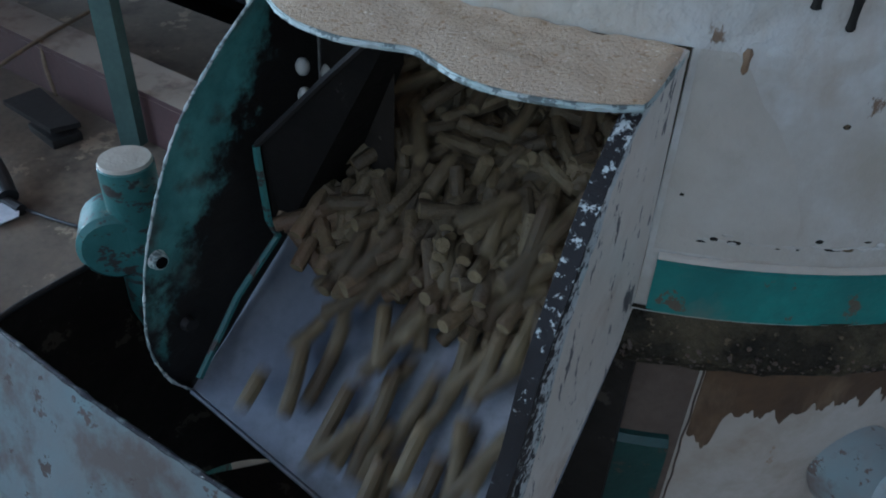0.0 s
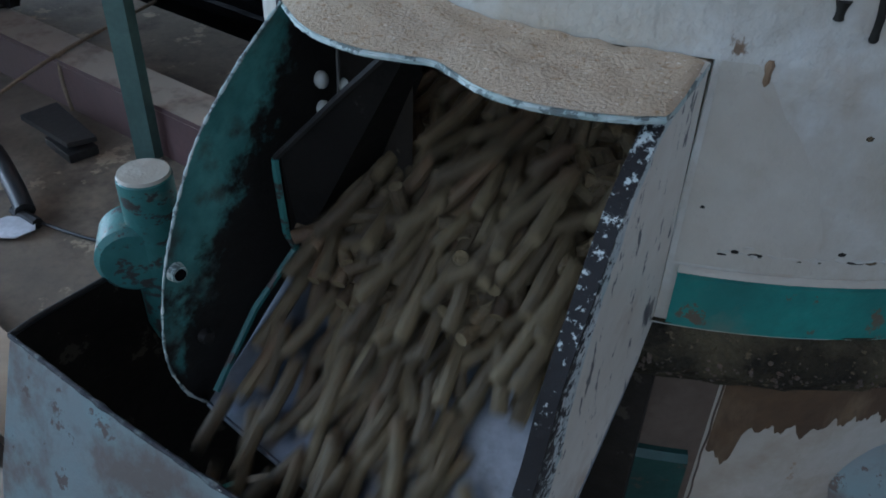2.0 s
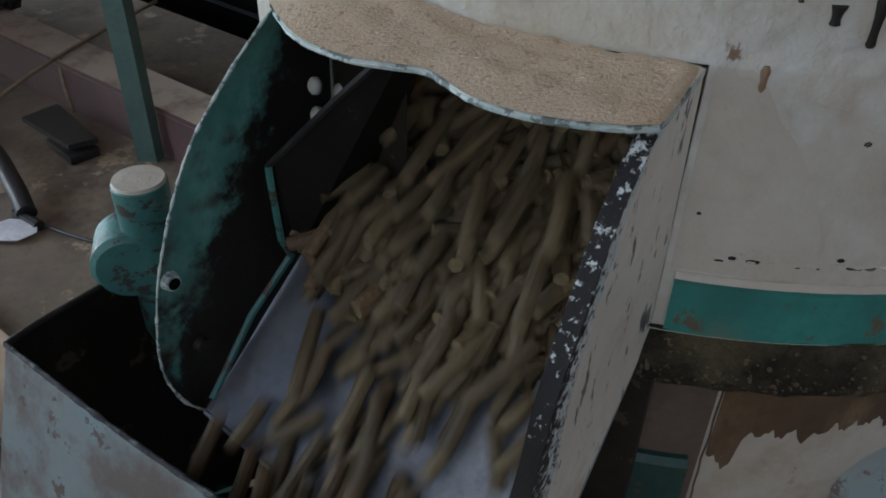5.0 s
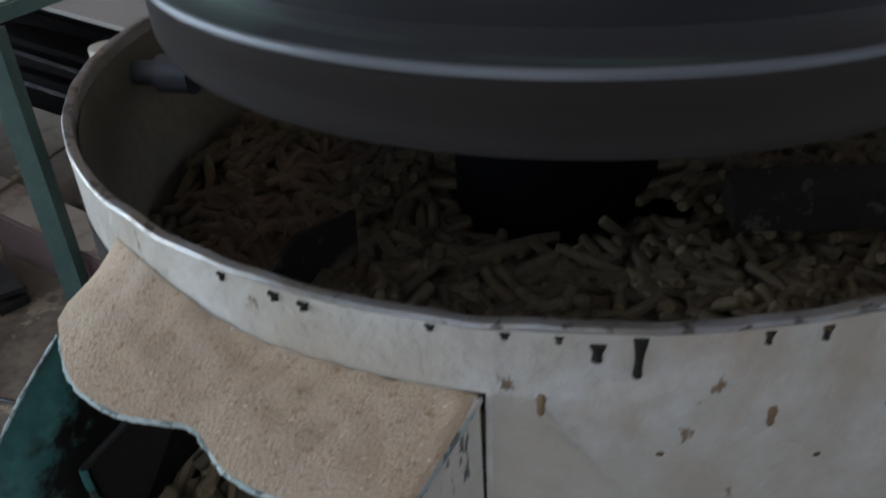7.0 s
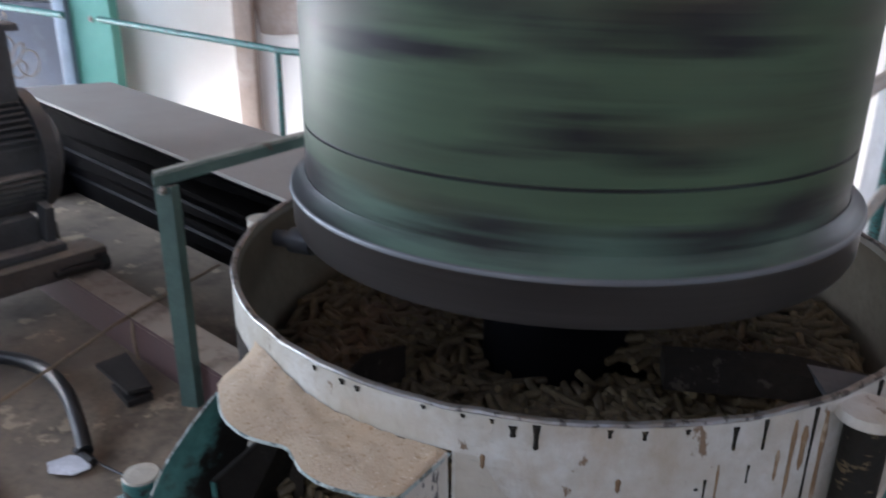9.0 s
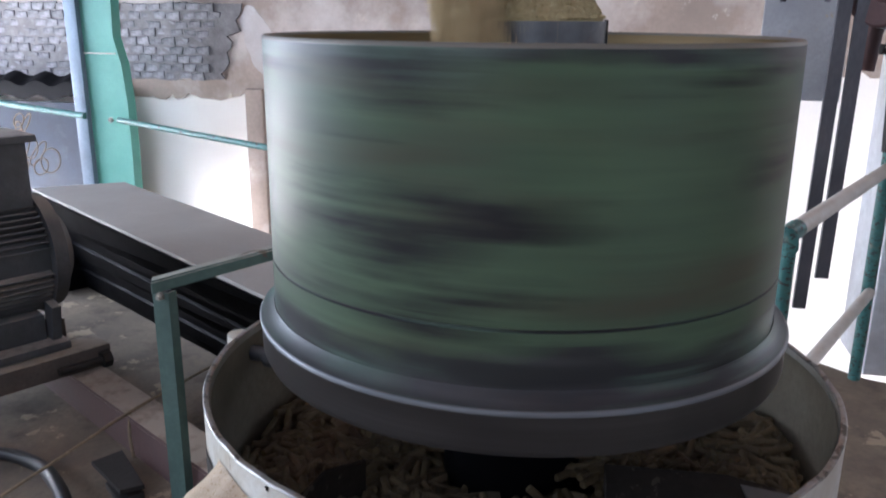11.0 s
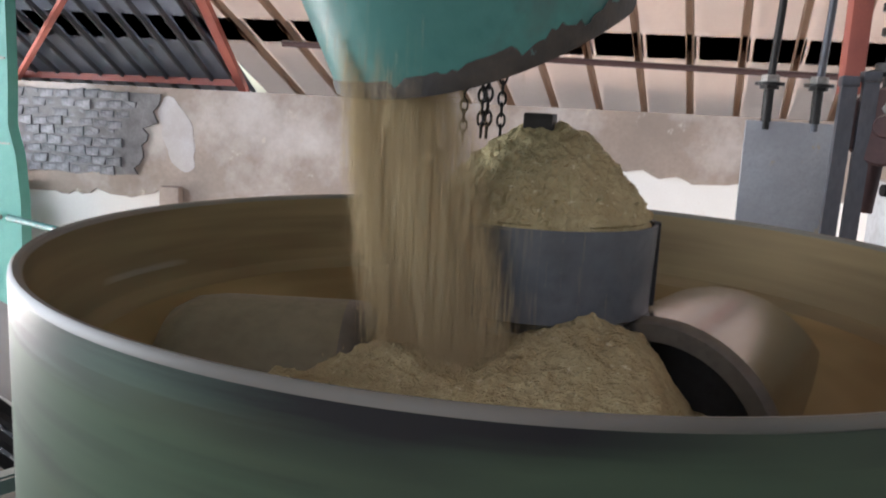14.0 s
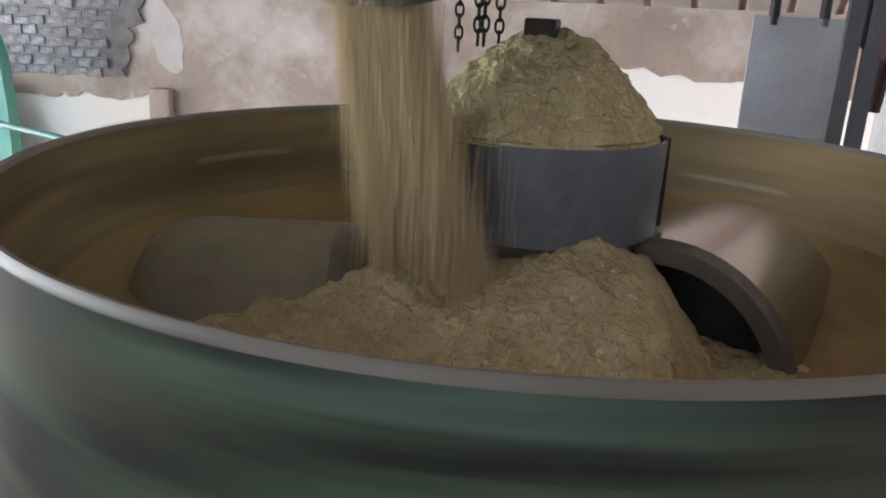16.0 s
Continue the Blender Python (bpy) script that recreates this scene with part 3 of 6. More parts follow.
def column():
    t = thing("steel_column", "mint green painted steel channel column with a bent edge", "column", (-3.02, CY, FZ))
    bm = bmesh.new()
    edge = [(-2.925, 0.19), (-2.915, 0.7), (-2.915, 0.95), (-2.935, 1.2), (-2.975, 1.36), (-2.965, 1.6), (-2.96, 2.6)]
    rows = [[bm.verts.new((-3.19, CY, z)), bm.verts.new((x, CY - 0.01, z)), bm.verts.new((x + 0.012, CY + 0.06, z))] for x, z in edge]
    for a, b in zip(rows, rows[1:]):
        for k in (0, 1):
            bm.faces.new((a[k], a[k + 1], b[k + 1], b[k]))
    bmesh.ops.solidify(bm, geom=bm.faces[:], thickness=0.008)
    part("web", bm, MINT, t)
    # the flange's shade is given by a blue-grey colour of its own
    part("flange", box((-3.235, CY + 0.02, 1.39), (0.085, 0.12, 2.4), bevel=0.006), BLUEG, t, "flange with its shade put into a blue-grey colour")
    part("weld_seam", tube([(-3.185, CY - 0.014, 1.72), (-2.97, CY - 0.022, 1.72)], 0.006, 6), PALEPIPE, t)
    part("weld_seam", tube([(-3.185, CY - 0.014, 1.26), (-2.96, CY - 0.022, 1.26)], 0.005, 6), PALEPIPE, t)
    hexbolt(t, (-3.03, CY - 0.035, 0.85), (0, -1, 0), 0.018, 0.012)
    return t


column()


def sheet_panel():
    t = thing("sheet_panel", "dark blue-grey sheet panel with a wavy corrugated top", "panel", (-4.4, 3.95, -1.3))
    part("panel", box((-4.45, 3.95, -0.2), (2.3, 0.03, 2.2)), PANELBLUE, t, "", False)
    bm = bmesh.new()
    for k in range(46):
        x = -5.6 + k * 0.05
        a = [bm.verts.new((x, 3.9 + d, 0.93 + 0.02 * math.sin(k * 1.3) + h)) for d, h in ((0.0, 0.0), (0.0, 0.1), (0.12, 0.16))]
        if k:
            for i in (0, 1):
                bm.faces.new((prev[i], a[i], a[i + 1], prev[i + 1]))
        prev = a
    part("corrugated_top", bm, GUARD_BLK, t, "black corrugated sheet edge")


sheet_panel()


def back_rail():
    t = thing("guard_rail", "thin mint green steel pipe guard rail", "railing", (-1.6, 2.92, FZ))
    part("top_rail", tube([(-2.95, 3.48, 0.855), (-1.55, 2.9, 0.8), (0.6, 2.35, 0.78)], 0.018), TURQ, t)
    part("post", tube([(-1.6, 2.92, FZ), (-1.6, 2.92, 0.8)], 0.016), TURQ, t)
    part("post", tube([(0.2, 2.45, FZ), (0.2, 2.45, 0.78)], 0.016), TURQ, t)
    part("top_rail", tube([(-3.2, 3.5, 0.87), (-5.6, 4.0, 1.02)], 0.02), TURQ, t)
    return t


back_rail()


# ---- belt guard: long box with a dusty lid and black ribbed side ----
def belt_guard():
    t = thing("belt_guard", "long black steel belt guard with a dusty grey-brown lid", "machine guard", (-1.6, 1.7, FZ))
    a, b = Vector((-2.49, 2.13, 0)), Vector((-0.55, 0.79, 0))
    d = (b - a).normalized()
    nrm = Vector((-d.y, d.x, 0))
    if nrm.y < 0:
        nrm = -nrm
    prof = [(0.0, 0.19), (0.0, 0.3), (0.008, 0.31), (0.008, 0.36), (0.0, 0.37), (0.0, 0.45), (0.008, 0.46), (0.008, 0.52), (0.0, 0.53), (0.0, 0.66), (-0.012, 0.69)]
    bm = bmesh.new()
    prof = [(o * 1.6 + 0.16 * (0.69 - z) / 0.5, z) for o, z in prof]
    r0 = [bm.verts.new(a + nrm * o + Vector((0, 0, z))) for o, z in prof]
    r1 = [bm.verts.new(b + nrm * (o + 0.11 * (0.69 - z) / 0.5) + Vector((0, 0, z))) for o, z in prof]
    for i in range(len(prof) - 1):
        bm.faces.new((r0[i], r0[i + 1], r1[i + 1], r1[i]))
    bmesh.ops.solidify(bm, geom=bm.faces[:], thickness=-0.01)
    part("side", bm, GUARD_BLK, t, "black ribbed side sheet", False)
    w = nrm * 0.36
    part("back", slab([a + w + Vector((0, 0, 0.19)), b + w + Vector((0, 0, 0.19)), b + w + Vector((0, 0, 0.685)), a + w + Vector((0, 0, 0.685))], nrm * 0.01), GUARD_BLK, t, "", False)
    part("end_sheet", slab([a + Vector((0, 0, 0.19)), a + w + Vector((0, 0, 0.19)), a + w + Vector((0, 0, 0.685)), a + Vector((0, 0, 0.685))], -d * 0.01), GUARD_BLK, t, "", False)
    o = nrm * -0.03
    lid = [a + o - d * 0.03, b + o, b + w, a + w * 0.98 + d * 0.1]
    part("lid", slab([p + Vector((0, 0, 0.7)) for p in lid], (0, 0, 0.012)), GUARD_TOP, t, "dusty grey-brown lid", False)
    hexbolt(t, a + d * 0.12 + nrm * -0.02 + Vector((0, 0, 0.655)), -nrm, 0.012, 0.01)
    return t


belt_guard()


# ---- steel beams and motor ----
def beam(name, a, b, w, z0, z1, label, parent=None):
    a, b = Vector((*a, 0)), Vector((*b, 0))
    d = (b - a).normalized()
    n = Vector((-d.y, d.x, 0)) * w
    tt = thing(name, label, "beam", (a + b) / 2 + Vector((0, 0, z0)), "machine base beams")
    th = 0.012
    # channel: web in front, two flanges behind
    part("web", slab([a + Vector((0, 0, z0)), b + Vector((0, 0, z0)), b + Vector((0, 0, z1)), a + Vector((0, 0, z1))], n.normalized() * th), REDOX, tt, "", False)
    part("top_flange", slab([a + Vector((0, 0, z1 + 0.001)), b + Vector((0, 0, z1 + 0.001)), b + n + Vector((0, 0, z1 + 0.001)), a + n + Vector((0, 0, z1 + 0.001))], (0, 0, th)), REDOX, tt, "", False)
    part("bottom_flange", slab([a + n * 0.13 + Vector((0, 0, z0)), b + n * 0.13 + Vector((0, 0, z0)), b + n + Vector((0, 0, z0)), a + n + Vector((0, 0, z0))], (0, 0, th)), REDOX, tt, "", False)
    return tt


beam("channel_beam", (-2.9, 1.88), (-0.3, 0.27), 0.11, FZ, 0.305, "dark red oxide steel channel beam with dusty top")
beam("channel_beam", (-2.3, 0.55), (-0.75, -0.42), 0.1, FZ, 0.29, "dark red oxide steel channel beam with dusty top")


def motor():
    ang = 60.0
    t = thing("electric_motor", "dusty grey finned electric motor on dust-covered rails", "motor", (-1.95, 1.3, 0.318))
    m = pose(-1.97, 1.04, 0.70, 0, 0, ang)

    def put(bm):
        bmesh.ops.transform(bm, matrix=m, verts=bm.verts[:])
        return bm
    bm = bmesh.new()
    bmesh.ops.create_cone(bm, cap_ends=True, segments=48, radius1=0.172, radius2=0.172, depth=0.62, matrix=pose(-0.06, 0, 0, 0, 90, 0))
    body = part("frame", put(bm), MOTOR, t)
    for i in range(56):
        a = 360 / 56 * i + 5
        if 80 < a < 100:
            continue
        f = box((-0.06, 0, 0.186), (0.58, 0.006, 0.04), bevel=0.0015)
        bmesh.ops.transform(f, matrix=pose(0, 0, 0, a, 0, 0), verts=f.verts[:])
        part("cooling_fin", put(f), MOTOR, body)
    for sx, dd in ((0.26, 0.05), (-0.4, 0.05)):
        bm = bmesh.new()
        bmesh.ops.create_cone(bm, cap_ends=True, segments=48, radius1=0.215, radius2=0.2, depth=dd, matrix=pose(sx, 0, 0, 0, 90, 0))
        bmesh.ops.create_cone(bm, cap_ends=True, segments=48, radius1=0.19, radius2=0.12, depth=0.05, matrix=pose(sx + 0.048, 0, 0, 0, 90, 0))
        part("end_shield", put(bm), MOTOR, t)
    part("terminal_box", put(box((0.12, -0.03, 0.29), (0.2, 0.2, 0.22), bevel=0.012)), MOTOR, t)
    part("box_lid", put(box((0.12, -0.03, 0.41), (0.25, 0.25, 0.024), bevel=0.006)), MOTOR, t)
    for y in (-0.13, 0.13):
        part("foot", put(box((0.0, y * 1.3, -0.29), (0.5, 0.1, 0.03), bevel=0.008)), MOTOR, t)
    part("saddle", put(box((-0.05, 0.0, -0.235), (0.5, 0.3, 0.1), bevel=0.01)), MOTOR, t)
    for x in (-0.2, 0.22):
        part("foot_rib", put(box((x, -0.16, -0.22), (0.03, 0.06, 0.15), rx=12)), MOTOR, t)
    part("base_rail", put(box((-0.07, -0.2, -0.3445), (0.86, 0.13, 0.075), bevel=0.004)), DUSTSTEEL, t, "dust-covered base rail")
    part("base_rail", put(box((-0.07, 0.16, -0.3445), (0.86, 0.13, 0.075), bevel=0.004)), DUSTSTEEL, t, "dust-covered base rail")
    part("adjusting_bolt", put(tube([(0.17, -0.285, -0.35), (0.34, -0.285, -0.35)], 0.014)), IRON, t)
    bm = bmesh.new()
    bmesh.ops.create_cone(bm, cap_ends=True, segments=6, radius1=0.03, radius2=0.03, depth=0.03, matrix=pose(0.33, -0.285, -0.35, 0, 90, 0))
    part("nut", put(bm), IRON, t)
    return t


motor()


def angle_post():
    t = thing("angle_iron_post", "green-grey painted angle iron post with a bolted cross bar", "post", (-1.0, 0.65, FZ))
    top = 0.815
    part("upright", slab([(-1.012, 0.65, FZ), (-0.972, 0.65, FZ), (-0.972, 0.65, top), (-1.012, 0.65, top)], (0, 0.005, 0)), POSTGREEN, t, "", False)
    part("upright_leg", slab([(-0.972, 0.65, FZ), (-0.967, 0.65, FZ), (-0.967, 0.65, top), (-0.972, 0.65, top)], (0.008, 0.026, 0)), POSTGREEN, t, "", False)
    part("cross_bar", slab([(-1.012, 0.647, 0.812), (-0.64, 1.0, 0.878), (-0.64, 1.0, 0.905), (-1.012, 0.647, 0.84)], (0.004, -0.004, 0)), POSTGREEN, t, "", False)
    part("cross_bar_leg", slab([(-1.012, 0.65, 0.84), (-0.64, 1.003, 0.905), (-0.655, 1.03, 0.905), (-1.027, 0.68, 0.84)], (0, 0, 0.004)), POSTGREEN, t, "", False)
    hexbolt(t, (-0.987, 0.643, 0.806), (0, -1, 0), 0.011, 0.01)
    part("guard_leg", slab([(-0.66, 0.99, 0.712), (-0.62, 0.99, 0.712), (-0.62, 0.99, 0.9), (-0.66, 0.99, 0.9)], (0, 0.006, 0)), POSTGREEN, t, "", False)
    return t


angle_post()


# ---- the pellet mill ----
RP = 0.45
A_R, A_L = -99.3, -133.6   # outlet's two sides, degrees round the axis


def mill_base():
    t = thing("pellet_mill", "cream pellet mill with green band, open collecting pan and pellet chute", "pellet mill", (0, 0, FZ))
    # pan wall: full ring above the outlet, gap below it
    bm = lathe([(RP, 0.955), (RP, 1.0), (RP - 0.008, 1.0), (RP - 0.008, 0.955)], 144, closed=True)
    lathe([(RP, 0.76), (RP, 0.955), (RP - 0.008, 0.955), (RP - 0.008, 0.76)], 130, A_R, A_L + 360, bm=bm, closed=True)
    part("pan_wall", bm, CREAM, t)
    part("pan_lining", lathe([(RP - 0.010, 0.765), (RP - 0.010, 0.992)], 130, A_R, A_L + 360), CREAM_IN, t, "dusty stained inside of the pan")
    # rim with small dents
    bm = bmesh.new()
    n = 240
    rnd = random.Random(2)
    pts = []
    for i in range(n):
        a = 2 * math.pi * i / n
        w = 0.0012 * noise.noise((math.cos(a) * 9, math.sin(a) * 9, 0))
        pts.append((RP - 0.004 + w, a, 1.001 + 0.002 * noise.noise((math.cos(a) * 14, math.sin(a) * 14, 3))))
    rings = [[bm.verts.new(((r + 0.0045 * math.cos(k * math.pi / 4)) * math.cos(a), (r + 0.0045 * math.cos(k * math.pi / 4)) * math.sin(a), z + 0.003 * math.sin(k * math.pi / 4))) for k in range(8)] for r, a, z in pts]
    for i in range(n):
        for k in range(8):
            bm.faces.new((rings[i][k], rings[(i + 1) % n][k], rings[(i + 1) % n][(k + 1) % 8], rings[i][(k + 1) % 8]))
    part("rim", bm, RIM, t, "bare worn steel rim")
    part("pan_floor", lathe([(0.0, 0.765), (RP - 0.012, 0.765), (RP - 0.012, 0.755), (0.0, 0.755)], 96), IRON, t)
    part("green_band", lathe([(RP + 0.0, 0.7625), (RP + 0.004, 0.764), (RP + 0.004, 0.805), (RP + 0.0, 0.8075)], 110, A_R + 1, A_L + 359), BAND, t, "chipped green painted band")
    part("weld_bead", lathe([(RP + 0.0005, 0.8075), (RP + 0.004, 0.8085), (RP + 0.003, 0.811), (RP + 0.0005, 0.8125)], 110, A_R + 1, A_L + 359), BEIGE, t)
    prof = [(0.449, 0.7655), (0.4525, 0.7652)] + [(0.444 + 0.019 * math.sin(k / 8 * math.pi), 0.764 - 0.058 * k / 8) for k in range(9)] + [(0.42, 0.704)]
    prof = [(a_ + (b_ - a_) * f, z_ + (w_ - z_) * f) for (a_, z_), (b_, w_) in zip(prof, prof[1:]) for f in (0, 0.5)] + [prof[-1]]
    bm = lathe(prof, 300)
    for v in bm.verts:
        r0 = math.hypot(v.co.x, v.co.y)
        k = 1 + (0.004 * noise.noise(v.co * 55) + 0.003 * max(0, noise.noise(v.co * 130))) / r0
        v.co.x *= k
        v.co.y *= k
    part("rubber_skirt", bm, SKIRT, t, "dark greasy skirt caked with sawdust")
    crumb = random.Random(31)
    bm = bmesh.new()
    for i in range(230):
        a = radians(crumb.uniform(-101, -60))
        z = 0.731 + crumb.gauss(0, 0.008)
        r = 0.442 + 0.021 * math.sin((0.764 - z) / 0.058 * math.pi)
        q = 0.0007 + 0.0015 * crumb.random() ** 2
        bmesh.ops.create_icosphere(bm, subdivisions=1, radius=q, matrix=Matrix.Translation((r * math.cos(a), r * math.sin(a), z)) @ Matrix.Diagonal((1, crumb.uniform(0.7, 2), crumb.uniform(0.6, 1.1), 1)))
    part("caked_sawdust", bm, OLDBROWN, t, "crumbs of caked sawdust", False)

    def skin(a0, a1, top, low, r, n):
        """A thin coat on the round body, with an uneven lower edge."""
        bm = bmesh.new()
        cols = []
        for i in range(n + 1):
            a = radians(a0 + (a1 - a0) * i / n)
            lo = low(i / n)
            cols.append([bm.verts.new((r * math.cos(a), r * math.sin(a), top + (lo - top) * f)) for f in (0, 0.35, 0.7, 1)])
        for p0, p1 in zip(cols, cols[1:]):
            for k in range(3):
                bm.faces.new((p0[k], p1[k], p1[k + 1], p0[k + 1]))
        return bm

    def drips(f):
        return 0.622 - 0.03 * max(0, noise.noise((f * 13, 1, 0))) - 0.022 * noise.noise((f * 31, 2, 0)) - 0.012 * noise.noise((f * 80, 3, 0)) - 0.03 * math.exp(-(f * 14) ** 2) - 0.02 * max(0, noise.noise((f * 6, 7, 0)))
    part("rust_run", skin(-89.2, -35, 0.706, drips, 0.4057, 260), RUSTRUN, t, "brown rust and grease run down the cream paint")
    part("brown_panel", skin(-112, -89.9, 0.706, lambda f: 0.36, 0.4058, 40), OLDBROWN, t, "dull brown painted panel")
    part("body_edge", tube([(0.407 * math.cos(radians(-89.5 + 0.25 * noise.noise((z * 40, 0, 0)))), 0.407 * math.sin(radians(-89.5)), z) for z in np.linspace(0.7, 0.36, 40)], 0.0009, 6), OLDBROWN, t, "peeling paint edge")
    part("body", lathe([(0.405, 0.71), (0.405, 0.30), (0.43, 0.28), (0.43, FZ)], 96), RUST, t, "cream body with rust stains")
    part("gear_case", lathe([(0.4, 0.34), (0.416, 0.342), (0.416, 0.582), (0.411, 0.588), (0.4, 0.589)], 24, -128, -91.2, closed=True), GEARGREEN, t, "dark green greasy lower casing")
    bm = bmesh.new()
    bmesh.ops.create_cone(bm, cap_ends=True, segments=32, radius1=0.046, radius2=0.036, depth=0.07, matrix=pose(0.186, -0.392, 0.54, 72, 0, 25))
    bmesh.ops.bevel(bm, geom=[e for e in bm.edges if e.calc_length() < 0.02], offset=0.004, segments=1, affect='EDGES')
    part("cover_cap", bm, WORN, t, "worn blue-white round cover")
    # black runs of grease from the rim
    for a, z0, z1, r in ((-89.3, 0.998, 0.972, 0.004), (-92.0, 0.994, 0.983, 0.0045), (-77, 0.997, 0.988, 0.003), (-81, 0.998, 0.99, 0.0028), (-115, 0.997, 0.992, 0.004), (-112.5, 0.996, 0.991, 0.004), (-62, 0.998, 0.965, 0.0024),
                         (-66, 0.995, 0.97, 0.003), (-120, 0.998, 0.993, 0.003), (-54.5, 0.998, 0.89, 0.0022), (-63.5, 0.95, 0.93, 0.0015), (-69, 0.94, 0.915, 0.0016), (-72, 0.997, 0.993, 0.003), (-94.5, 0.998, 0.994, 0.0025), (-98, 0.998, 0.995, 0.003), (-103, 0.998, 0.995, 0.003), (-42, 0.998, 0.95, 0.003), (-40, 0.97, 0.93, 0.002)):
        c, s = math.cos(radians(a)), math.sin(radians(a))
        zz = [z0 + (z1 - z0) * f for f in (0, 0.15, 0.4, 0.65, 0.8, 0.92, 0.98, 1.0)]
        part("grease_run", tube([((RP + 0.0003) * c, (RP + 0.0003) * s, z) for z in zz], r, 10, None, [r * q for q in (1.0, 0.85, 0.62, 0.55, 0.6, 0.7, 0.5, 0.2)]), GREASE, t, "black grease run")
    rp_ = random.Random(9)
    for i in range(44):
        a = -97 + i * 1.25 + rp_.uniform(-0.7, 0.7)
        z = 0.829 + rp_.uniform(-0.004, 0.004)
        c, s_ = math.cos(radians(a)), math.sin(radians(a))
        bm = bmesh.new()
        bmesh.ops.create_icosphere(bm, subdivisions=1, radius=0.0014 + 0.0036 * rp_.random() ** 2, matrix=pose(RP * c, RP * s_, z, 0, 0, a) @ Matrix.Diagonal((0.5, rp_.uniform(0.8, 2.6), rp_.uniform(0.5, 1.1), 1)))
        part("paint_pit", bm, GREASE if rp_.random() < 0.6 else PALEPIPE, t)
    for a, z in ((-97.6, 0.859), (-87, 0.915), (-101, 0.94), (-91, 0.778), (-84, 0.775), (-70, 0.93), (-75, 0.9)):
        c, s_ = math.cos(radians(a)), math.sin(radians(a))
        bm = bmesh.new()
        bmesh.ops.create_icosphere(bm, subdivisions=1, radius=0.0022, matrix=pose(RP * c, RP * s_, z, 0, 0, a) @ Matrix.Diagonal((0.5, 1.2, 0.9, 1)))
        part("paint_pit", bm, GREASE, t)
    arc = np.linspace(-95.5, -68, 150)
    part("peeled_edge", tube([((RP + 0.0002) * math.cos(radians(a)), (RP + 0.0002) * math.sin(radians(a)), 0.8275 + 0.0022 * noise.noise((a * 0.9, 0, 3)) + 0.001 * noise.noise((a * 4, 0, 8))) for a in arc], 0.001, 6, None, [max(0.0002, 0.0009 + 0.0022 * noise.noise((a * 1.3, 2, 0))) for a in arc]), PALEPIPE, t, "pale edge of peeling paint")
    for a, z0, z1, w in ((-57.5, 0.99, 0.9, 0.003), (-55.8, 0.98, 0.93, 0.004), (-52.5, 0.99, 0.87, 0.0035), (-59.5, 0.96, 0.925, 0.0025), (-67.5, 0.955, 0.905, 0.0016), (-79.5, 0.945, 0.93, 0.003), (-95.5, 0.958, 0.942, 0.003)):
        c, s_ = math.cos(radians(a)), math.sin(radians(a))
        part("rust_run", tube([(RP * c, RP * s_, z0 + (z1 - z0) * f) for f in (0, 0.2, 0.5, 0.8, 1)], w, 8, None, [w * 0.5, w, w * 0.7, w * 0.8, w * 0.2]), OCHRE, t, "brown rust run")
    # beige wedge beside the chute, wider towards its foot
    bm = bmesh.new()
    rows = []
    for i in range(15):
        f = i / 14
        z = 0.955 - 0.14 * f
        a0, a1 = -98.8, -98.8 + 2.5 + 8.5 * math.sin(f * 1.75) + 0.5 * noise.noise((f * 7, 0, 0))
        rows.append([bm.verts.new(((RP + 0.0007) * math.cos(radians(a0 + (a1 - a0) * k / 8)), (RP + 0.0007) * math.sin(radians(a0 + (a1 - a0) * k / 8)), z)) for k in range(9)])
    for p0, p1 in zip(rows, rows[1:]):
        for k in range(8):
            bm.faces.new((p0[k], p0[k + 1], p1[k + 1], p1[k]))
    part("paint_stain", bm, BEIGE, t, "beige wedge on the pan wall")
    part("deflector", slab([(0.14, -0.122, 0.885), (0.31, -0.11, 0.885), (0.395, -0.12, 0.89), (0.395, -0.12, 0.905), (0.3, -0.11, 0.918), (0.14, -0.113, 0.915)], (0.004, -0.03, -0.012)), DARKIN, t, "dark steel deflector bar with a pale worn tip", False)
    part("deflector_tip", slab([(0.315, -0.122, 0.905), (0.40, -0.13, 0.9), (0.405, -0.155, 0.893), (0.33, -0.17, 0.893)], (0.0, 0.0, 0.008)), POT, t, "", False)
    part("plow_plate", slab([(-0.268, -0.222, 0.838), (-0.196, -0.138, 0.838), (-0.194, -0.14, 0.893), (-0.235, -0.19, 0.9), (-0.266, -0.224, 0.87)], (0.004, -0.004, 0)), DARKIN, t, "dark plow plate among the pellets", False)
    part("scraper_pin", tube([(-0.438, 0.03, 0.962), (-0.41, 0.025, 0.963), (-0.409, 0.025, 0.963), (-0.372, 0.018, 0.963)], 0.012, 16, None, [0.013, 0.013, 0.02, 0.02]), POT, t, "worn steel pin in the pan wall")
    # bracket lugs on the pan
    for a in (-186, -48.5):
        c, s = math.cos(radians(a)), math.sin(radians(a))
        bm = tube([((RP + 0.022) * c, (RP + 0.022) * s, 0.90 if a < -100 else 0.8), ((RP + 0.022) * c, (RP + 0.022) * s, 0.985)], 0.021, 20)
        part("hinge_lug", bm, CREAM if a < -100 else GREASE, t)
        if a > -100:
            part("lug_cap", lathe([(0.0, 0.996), (0.028, 0.995), (0.030, 0.985), (0.022, 0.984)], 32, center=((RP + 0.02) * c, (RP + 0.02) * s)), CREAM, t, "pale round cap")
    return t


MILL = mill_base()


# ---- outlet chute ----
BOLTS = ((-0.3232, -0.347, 0.881), (-0.323, -0.3469, 0.8575), (-0.3092, -0.3275, 0.8682))
